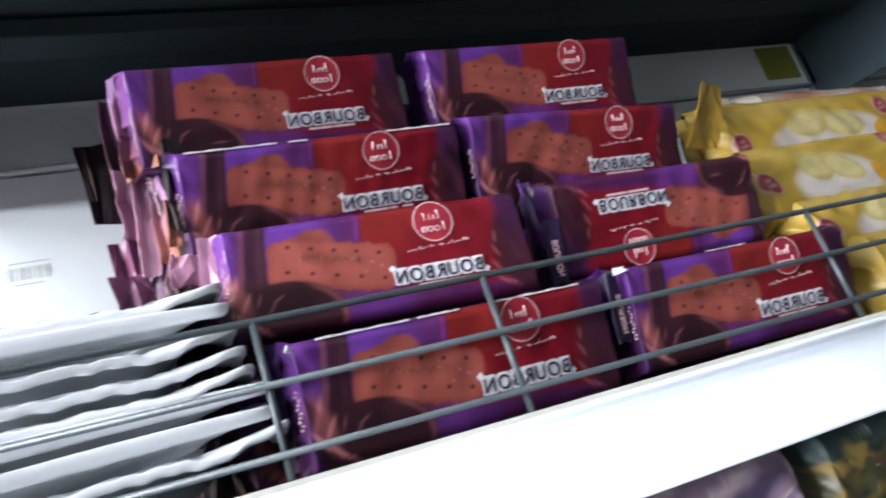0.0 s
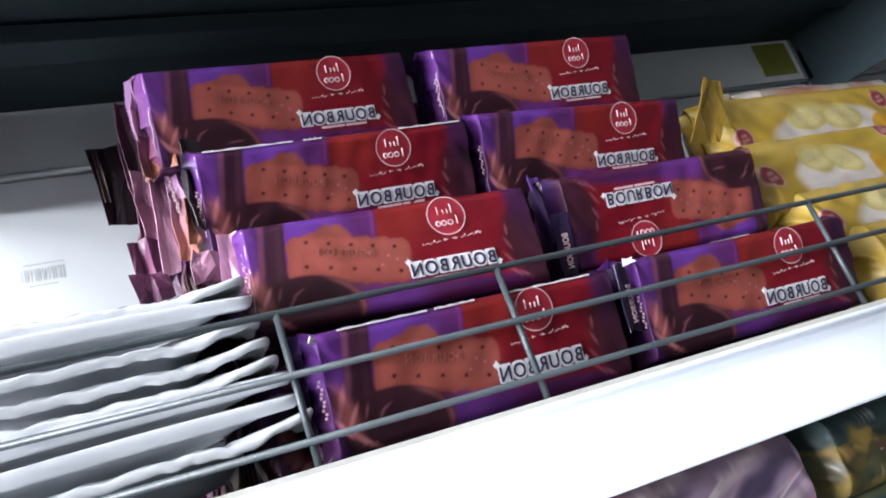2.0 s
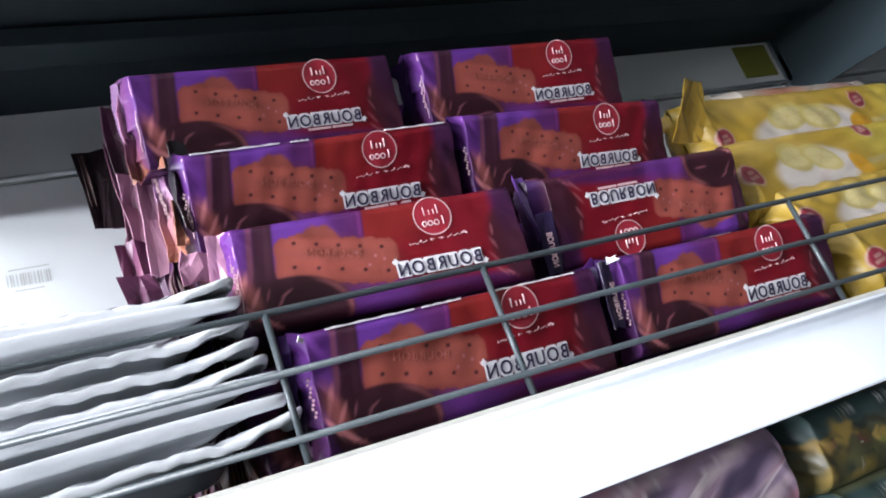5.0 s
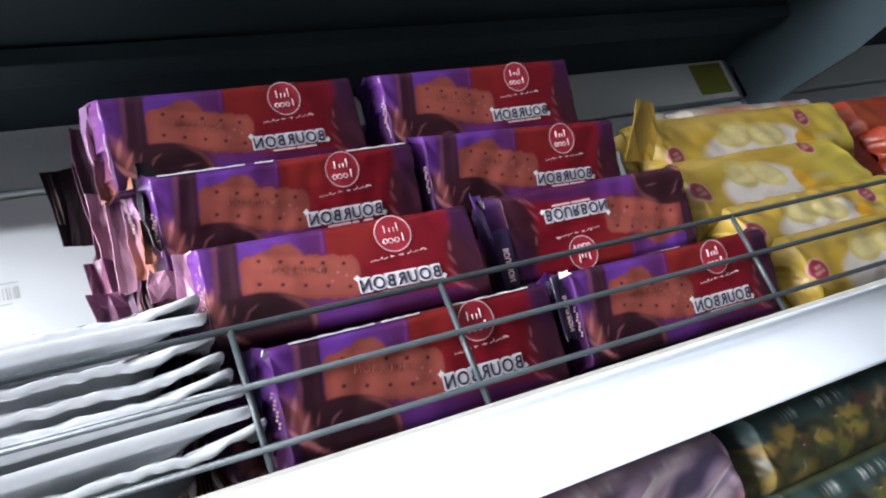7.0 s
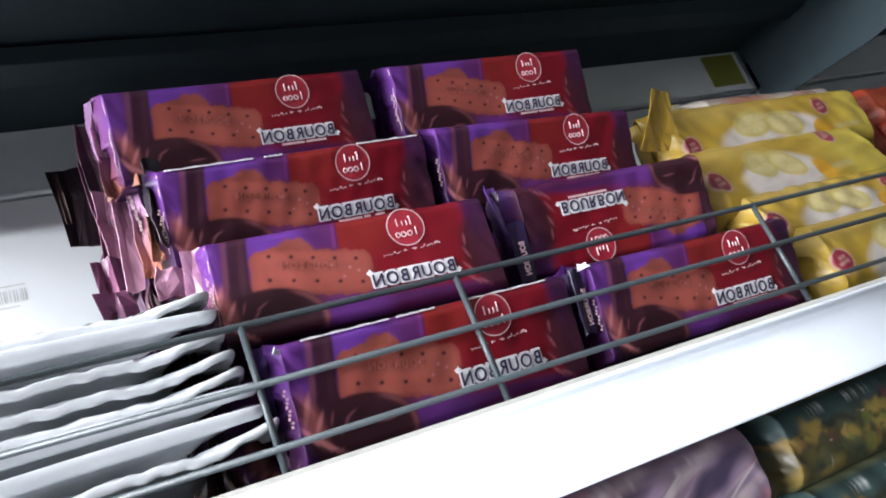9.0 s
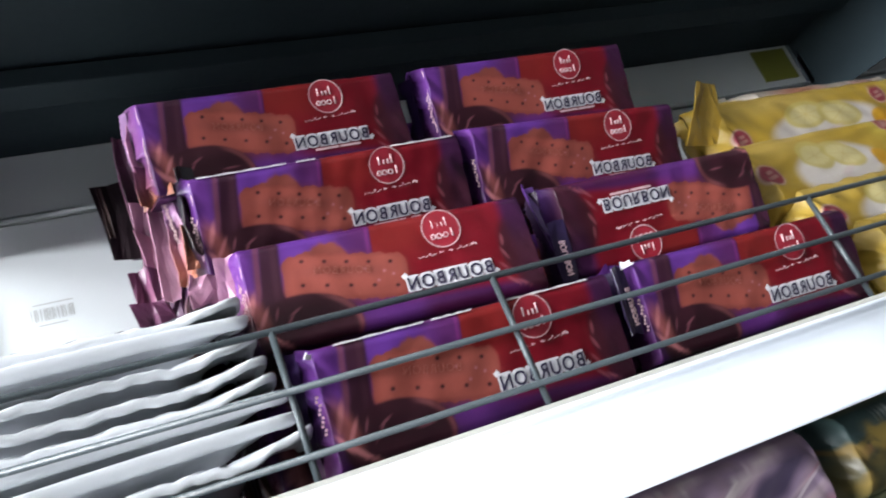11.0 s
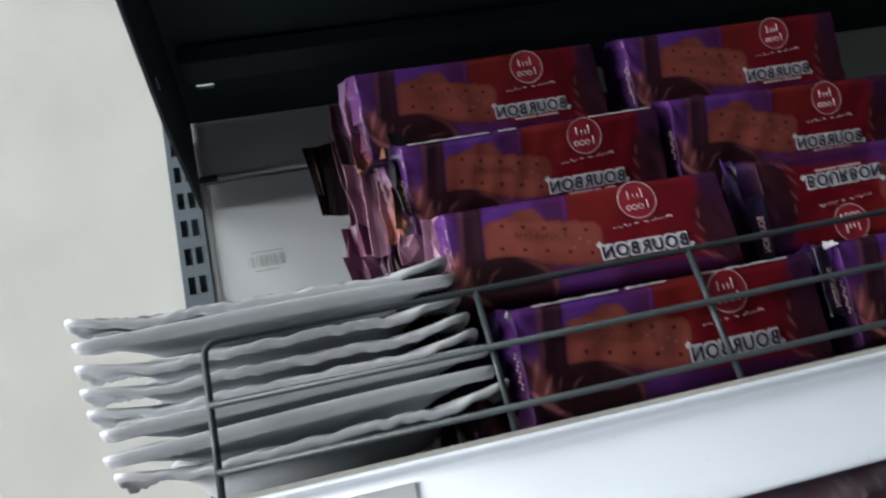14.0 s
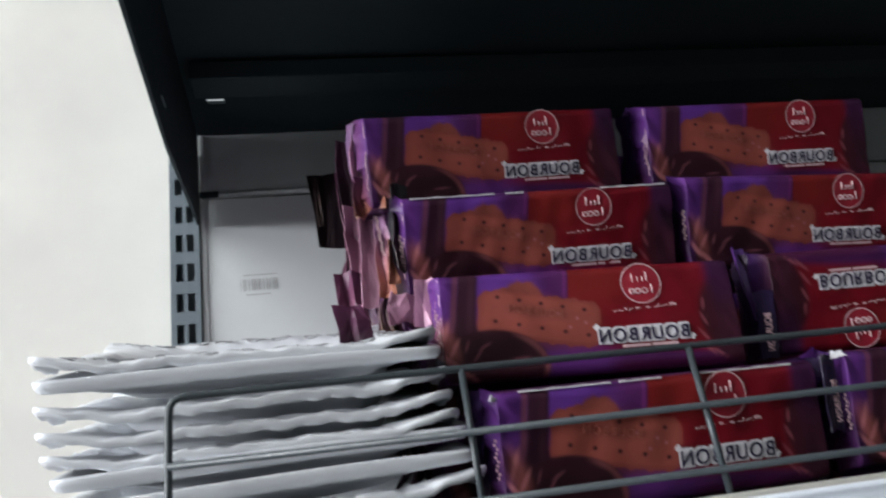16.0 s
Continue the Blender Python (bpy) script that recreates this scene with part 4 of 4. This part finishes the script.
for lvl in range(4):
    for deep in range(1, 5):
        for side, x0 in ((0, 0.203), (1, 0.352)):
            z = (1.3150, 1.3720, 1.4290, 1.4860)[lvl]
            y = (0.0133, 0.040, 0.066, 0.078)[lvl] + 0.046 * deep + 0.004
            if y > 0.25:
                continue
            x = x0 + random.uniform(-0.005, 0.005) - (0.005 * deep if side == 0 else 0)
            m = pose(x, y, z, 0, 0, random.uniform(-4, 4)) @ pose(0, 0, 0, random.uniform(2, 9), random.uniform(-3, 3))
            ob = empty("biscuit_packet", m)
            tagged(ob, "purple and red film packet of cream biscuits, deeper in the stack", "biscuit packet", "biscuit packets")
            part("wrapper", BODY, ob)
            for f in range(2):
                part("end_fold", ENDS[(count * 3 + f * 5) % 8], ob, "crumpled film, darkened for the depth of the stack", pose(-0.083 - 0.002 * f, D * (0.25 + 0.45 * f), -0.0135, 0, 0, 18 * (1 - 2 * f)))
            if side == 0:
                deep_packs[lvl, deep] = ob
            count += 1
# one packet pushed out towards the end of the shelf
out_ = empty("biscuit_packet", pose(0.170, 0.250, 1.5440, 0, 0, 2) @ pose(0, 0, 0, 4, 3))
tagged(out_, "dark film packet of biscuits pushed out of the stack", "biscuit packet", "biscuit packets")
part("wrapper", BODY, out_)
# film hanging from the ends: pink lilac, dark purple and brown folds
PINKISH, PLUM, SOOT, RUST = (0.52, 0.265, 0.375), (0.100, 0.027, 0.066), (0.022, 0.012, 0.016), (0.20, 0.065, 0.038)
DUSK, COPPER = (0.255, 0.110, 0.165), (0.34, 0.125, 0.080)
L2, L3, L4 = FRONT["L2"], FRONT["L3"], FRONT["L4"]
flap(L4, 401, 0.0950, 1.5330, 0.0925, 1.5120, 0.081, 0.0062, 0.0085, PLUM, PINKISH, "dark violet film end", 0.004, 20, 0.4, 1.5)
flap(L4, 421, 0.0925, 1.5140, 0.0930, 1.4925, 0.079, 0.0085, 0.0095, PINKISH, PINKISH, "pink lilac film end", 0.004, 15, 0.6, 1.5)
flap(L4, 402, 0.0940, 1.4950, 0.0925, 1.4745, 0.078, 0.0090, 0.0080, PLUM, RUST, "plum and brown film end", 0.004)
flap(L4, 416, 0.1000, 1.5010, 0.1010, 1.4760, 0.0735, 0.0070, 0.0085, COPPER, RUST, "copper brown film end", 0.003, -10)
# near-black strip standing in for the dark gap beside the packet
flap(L3, 403, 0.1105, 1.4840, 0.1080, 1.4340, 0.062, 0.0085, 0.0085, (0.007, 0.005, 0.010), (0.040, 0.014, 0.016), "dark purple film end", 0.003, 30)
flap(L3, 404, 0.1036, 1.4790, 0.1025, 1.4275, 0.086, 0.0068, 0.0088, (0.33, 0.17, 0.31), COPPER, "lilac and copper film end", 0.0050, -15, 0.9, 0.9)
flap(L3, 422, 0.1075, 1.4560, 0.1060, 1.4290, 0.074, 0.0060, 0.0080, RUST, COPPER, "copper brown film end", 0.0040, 10, 0.8, 0.9)
flap(L2, 405, 0.1058, 1.4200, 0.1030, 1.4025, 0.056, 0.0120, 0.0125, PINKISH, DUSK, "pink lilac film end", 0.0035, 15, 1.0, 1.3)
flap(L2, 406, 0.1162, 1.4240, 0.1130, 1.3990, 0.050, 0.0076, 0.0076, PINKISH, PINKISH, "pink lilac film end", 0.003, 0, 0.5, 1.2)
flap(deep_packs[3, 1], 407, 0.0895, 1.5480, 0.0905, 1.4990, 0.128, 0.0095, 0.0090, PLUM, SOOT, "dark purple film end", 0.004, 10, 1.0, 1.4)
flap(deep_packs[3, 1], 417, 0.0925, 1.5010, 0.0895, 1.4740, 0.122, 0.0115, 0.0090, PINKISH, PLUM, "mauve film end", 0.004, 10, 1.0, 1.4)
flap(deep_packs[3, 2], 408, 0.0905, 1.5540, 0.0945, 1.5060, 0.185, 0.0125, 0.0110, PLUM, DUSK, "plum film end", 0.005, 25, 1.0, 1.4)
flap(deep_packs[2, 1], 409, 0.0985, 1.4870, 0.0930, 1.4265, 0.100, 0.0110, 0.0085, PINKISH, PINKISH, "pink lilac film end", 0.0036, 12, 0.7, 1.5)
flap(deep_packs[2, 1], 410, 0.0905, 1.4790, 0.0925, 1.4430, 0.120, 0.0100, 0.0110, DUSK, PINKISH, "mauve film end", 0.0055, 0, 1.0, 1.5)
flap(deep_packs[2, 1], 418, 0.0825, 1.4540, 0.0865, 1.4220, 0.112, 0.0130, 0.0140, PLUM, DUSK, "plum film end", 0.006, 0, 0.9, 1.4)
flap(deep_packs[2, 3], 411, 0.0985, 1.5060, 0.0885, 1.4530, 0.188, 0.0150, 0.0180, DUSK, PLUM, "mauve film end", 0.0060, 15, 0.8, 1.6)
flap(deep_packs[2, 3], 412, 0.0975, 1.5160, 0.0945, 1.4700, 0.186, 0.0090, 0.0100, PLUM, PLUM, "plum film end", 0.005, 20, 1.0, 1.3)
flap(deep_packs[1, 1], 419, 0.0815, 1.4320, 0.0840, 1.4050, 0.104, 0.0140, 0.0150, PLUM, SOOT, "dark plum film end", 0.006, 0, 1.2, 1.5)
flap(out_, 413, 0.0868, 1.5850, 0.0850, 1.5220, 0.2440, 0.0300, 0.0190, SOOT, SOOT, "creased dark brown film end", 0.0040, 0, 0.4, 2.4)
# lighter brown strip painting the highlight on the fold
flap(out_, 414, 0.0742, 1.5810, 0.0765, 1.5390, 0.2400, 0.0026, 0.0030, (0.05, 0.028, 0.03), (0.06, 0.034, 0.03), "brown highlight along the dark film's crease", 0.002, 0, 0.4)
for k in range(11):
    # white print along a film edge
    part("edge_print", bars("edge_print", [(-0.0008, -0.0009, 0.0007, 0.0009)], PINKINK, 0.0), deep_packs[2, 1], "", deep_packs[2, 1].matrix_world.inverted() @ pose(0.1000 + 0.0002 * k + 0.0004 * math.sin(2 * k), 0.0840, 1.4740 - 0.0022 * k))
for k in range(7):
    part("edge_print", bars("edge_print", [(-0.0010, -0.0007, 0.0010, 0.0007)], PINKINK, 0.0), L2, "", L2.matrix_world.inverted() @ pose(0.1208 - 0.0003 * k + 0.0003 * math.sin(2 * k), 0.0425, 1.4150 - 0.0022 * k))


# ---- yellow and red pillow packets further along ----
def lemon(s, h, badges=((0.006, 0.020), (0.128, 0.039)), k=1.0):
    b, s = s, s * k
    col = np.zeros(s.shape + (3,)) + np.array((0.44, 0.285, 0.035))
    col = over(col, (0.50, 0.40, 0.06), smooth(0.125, 0.16, s) * 0.8)
    col = over(col, (0.56, 0.40, 0.12), ellipse(s, h, 0.040, 0.044, 0.050, 0.010, 0.05, 0.8) * 0.5)
    col = over(col, (0.62, 0.57, 0.54), ellipse(s, h, 0.072, 0.016, 0.045, 0.018, 0.12, 0.14) * 0.9)
    for cs, ch, turn in ((0.060, 0.028, 0.2), (0.086, 0.025, -0.2)):
        col = over(col, (0.52, 0.42, 0.12), ellipse(s, h, cs, ch, 0.017, 0.0115, turn, 0.08) * 0.9)
        col = over(col, (0.62, 0.53, 0.26), ellipse(s, h, cs, ch, 0.013, 0.008, turn, 0.15) * 0.8)
        for k in range(4):
            col = over(col, (0.50, 0.38, 0.12), slab(s, h, cs, ch, 0.012, 0.0004, turn + 0.78 * k, 0.0006) * 0.5)
    col = over(col, (0.56, 0.42, 0.40), ellipse(s, h, 0.074, 0.0125, 0.009, 0.002, 0.3, 0.4) * 0.5)
    col = over(col, (0.58, 0.30, 0.02), ellipse(s, h, 0.118, 0.015, 0.009, 0.009, 0, 0.15))
    col = over(col, (0.40, 0.36, 0.22), slab(s, h, 0.142, 0.016, 0.013, 0.0022, 0.05) * (0.45 + 0.45 * np.sin(s * 1900)).clip(0, 1))
    for cs, ch in badges:
        col = over(col, (0.52, 0.34, 0.26), ellipse(b, h, cs, ch, 0.0085, 0.0085, 0, 0.1))
        col = over(col, (0.26, 0.025, 0.045), ellipse(b, h, cs, ch, 0.0072, 0.0072, 0, 0.1))
        col = over(col, (0.52, 0.34, 0.28), slab(b, h, cs, ch + 0.0018, 0.003, 0.0012, 0.2) * 0.6 + slab(b, h, cs, ch - 0.0018, 0.0045, 0.0012, 0.2) * 0.6)
    return col * 0.62


def stretched(k, badges, q=1.0):
    return lambda s, h: lemon(s, h * q, badges, k)


def ember(s, h):
    col = np.zeros(s.shape + (3,)) + np.array((0.15, 0.013, 0.007))
    col = over(col, (0.24, 0.05, 0.012), ellipse(s, h, 0.02, 0.02, 0.03, 0.03, 0, 0.9) * 0.5)
    col = over(col, (0.30, 0.15, 0.09), ellipse(s, h, 0.075, 0.026, 0.022, 0.013, 0.3, 0.3) * 0.8)
    return col


def cream(s, h):
    col = np.zeros(s.shape + (3,)) + np.array((0.45, 0.40, 0.34))
    col = over(col, (0.34, 0.10, 0.05), ellipse(s, h, 0.05, 0.03, 0.03, 0.02, 0, 0.8) * 0.8)
    col = over(col, (0.30, 0.04, 0.04), ellipse(s, h, 0.13, 0.02, 0.02, 0.02, 0, 0.8) * 0.7)
    return col


def lilac(s, h):
    rnd = np.random.RandomState(78)
    col = np.zeros(s.shape + (3,)) + np.array((0.27, 0.19, 0.24))
    for k in range(46):
        tone = ((0.42, 0.33, 0.36), (0.16, 0.11, 0.17), (0.33, 0.16, 0.20), (0.50, 0.42, 0.43), (0.24, 0.17, 0.26))[rnd.randint(5)]
        col = over(col, tone, ellipse(s, h, rnd.uniform(0, 0.155), rnd.uniform(0, 0.048), rnd.uniform(0.008, 0.034), rnd.uniform(0.0008, 0.0042), rnd.uniform(0.25, 0.7), 0.6) * 0.75)
    for cs, ch, a, b in ((0.122, 0.026, 0.034, 0.0062), (0.040, 0.022, 0.040, 0.0050), (0.085, 0.012, 0.030, 0.0030)):
        col = over(col, (0.045, 0.035, 0.070), ellipse(s, h + 0.0012 * np.sin(s * 260), cs, ch, a, b, 0.38, 0.5) * 0.9)
    # thin pale streaks: highlights of the creased film put into the colour
    for cs, ch, a in ((0.136, 0.018, 0.020), (0.060, 0.034, 0.018), (0.100, 0.034, 0.014)):
        col = over(col, (0.60, 0.52, 0.52), ellipse(s, h, cs, ch, a, 0.0007, 0.45, 0.6) * 0.6)
    return col


def olive(s, h):
    rnd = np.random.RandomState(77)
    col = np.zeros(s.shape + (3,)) + np.array((0.034, 0.058, 0.056))
    col = over(col, (0.065, 0.058, 0.022), (1 - smooth(0.022, 0.036, h + 0.05 * (0.06 - s))) * 0.85)
    inks = ((0.12, 0.14, 0.03), (0.26, 0.17, 0.05), (0.12, 0.035, 0.04), (0.24, 0.16, 0.09), (0.015, 0.026, 0.022), (0.08, 0.062, 0.02), (0.20, 0.14, 0.035), (0.03, 0.026, 0.015))
    for k in range(90):
        cs, ch = rnd.uniform(-0.005, 0.16), rnd.uniform(0.0, 0.031)
        col = over(col, inks[rnd.randint(8)], ellipse(s + 0.0015 * np.sin(h * 700 + k), h + 0.0010 * np.sin(s * 600 + k), cs, ch + 0.02 * (cs - 0.06), rnd.uniform(0.002, 0.011), rnd.uniform(0.0012, 0.0048), rnd.uniform(-0.6, 0.8), 0.5) * 0.8)
    for k in range(14):
        col = over(col, (0.55, 0.52, 0.44), ellipse(s, h, rnd.uniform(0, 0.15), rnd.uniform(0.002, 0.028), rnd.uniform(0.0008, 0.003), 0.0006, rnd.uniform(-1, 1), 0.6) * 0.6)
    for cs, ch, half in ((0.030, 0.0385, 0.009), (0.062, 0.040, 0.0025), (0.070, 0.0405, 0.0025), (0.080, 0.041, 0.003), (0.092, 0.0415, 0.002)):
        col = over(col, (0.50, 0.52, 0.50), slab(s, h + 0.0006 * np.sin(s * 1700), cs, ch, half, 0.0011, 0.10, 0.0005) * (0.70 + 0.30 * np.sin(s * 1900)))
    return col


def pillow(name, seed, m, colours, w, hgt, dep, fin, label, category, group):
    ob = empty(name, m)
    tagged(ob, label, category, group)
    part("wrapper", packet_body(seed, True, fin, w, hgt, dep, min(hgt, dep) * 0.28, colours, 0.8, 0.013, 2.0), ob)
    part("end_seal", seal_mesh(seed + 1, hgt * (0.95 if seed in (510, 515) else 1.1), fin, tuple(c * 0.8 for c in fin), -1, 1.2 if seed == 510 else 0.2, {515: 0.005, 510: 0.004}.get(seed, 0.016)), ob, "", pose(-0.0925, dep * 0.42, -0.0145))
    part("end_seal", seal_mesh(seed + 2, hgt, fin, tuple(c * 0.8 for c in fin), 1), ob, "", pose(w - 0.080 + 0.0125, dep * 0.42, -0.0135))
    return ob


GOLD = (0.30, 0.19, 0.022)
YEL = "yellow film packet of lemon biscuits in a loose pile"
for k, (x, y, z, a, dy, dr) in enumerate(((0.562, 0.012, 1.3145, 8, 0, 0), (0.545, 0.028, 1.353, 20, 1, 0.5), (0.5340, 0.044, 1.3890, 22, 2, 0.0), (0.547, 0.066, 1.4330, 4, 1, 1.0))):
    lem = pillow("lemon_biscuit_packet", 500 + 5 * k, pose(x, y, z, 0, 0, dy) @ pose(0, 0, 0, -a) @ pose(0, 0, 0, 0, dr, 0), stretched((1.0, 1.0, 1.08, 0.80)[k], (((0.006, 0.020), (0.128, 0.039)), ((0.006, 0.020), (0.136, 0.030)), ((0.005, 0.020), (0.148, 0.043)), ((0.006, 0.016), (0.158, 0.036)))[k], 0.8 if k == 2 else 1.0), (0.178, 0.178, 0.184, 0.205)[k], (0.052, 0.052, 0.065, 0.054)[k], 0.046, GOLD, YEL, "biscuit packet", "lemon biscuit packets")
flap(lem, 431, 0.4630, 1.4820, 0.4290, 1.4350, 0.060, 0.0200, 0.0260, GOLD, (0.34, 0.20, 0.02), "standing yellow film end", 0.0070, 10, 0.25, 4.5)
for k, (x, y, z, dy) in enumerate(((0.560, 0.080, 1.3145, 2), (0.555, 0.085, 1.354, -2), (0.550, 0.090, 1.392, 1))):
    pillow("lemon_biscuit_packet", 530 + 5 * k, pose(x, y, z, 0, 0, dy), lemon, 0.172, 0.042, 0.044, GOLD, YEL, "biscuit packet", "lemon biscuit packets")
for k, (x, y, z, dy) in enumerate(((0.640, 0.115, 1.472, 4), (0.60, 0.150, 1.415, -3))):
    pillow("cream_biscuit_packet", 550 + 5 * k, pose(x, y, z, 0, 0, dy), cream, 0.165, 0.042, 0.044, (0.4, 0.36, 0.3), "cream and brown film packet of biscuits behind the pile", "biscuit packet", "cream biscuit packets")
for k, (x, y, z, dy) in enumerate(((0.80, 0.030, 1.3145, 0), (0.80, 0.045, 1.360, 3), (0.795, 0.055, 1.405, -2), (0.80, 0.085, 1.445, 2))):
    pillow("spiced_biscuit_packet", 570 + 5 * k, pose(x, y, z, 0, 0, dy) @ pose(0, 0, 0, -12), ember, 0.165, 0.048, 0.05, (0.11, 0.013, 0.006), "deep red film packet of biscuits in a pile", "biscuit packet", "red biscuit packets")

# ---- packets on the shelf below ----
for row in range(5):
    for k in range(6):
        x, z = 0.293 - 0.175 * 2 + 0.182 * k, DECK - 0.2705 + 0.0475 * row
        far = x > 0.40
        pillow("snack_bag" if far else "lilac_packet", 700 + 10 * row + k, pose(x, 0.02 + 0.006 * row, z, 0, 0, 2 * math.sin(3.1 * k + row)), olive if far else lilac, 0.155, 0.048, 0.06,
               (0.10, 0.11, 0.06) if far else (0.26, 0.17, 0.26), "dark green and yellow snack bag on the shelf below" if far else "dull lilac film packet on the shelf below", "packet", "snack bags" if far else "lilac packets")
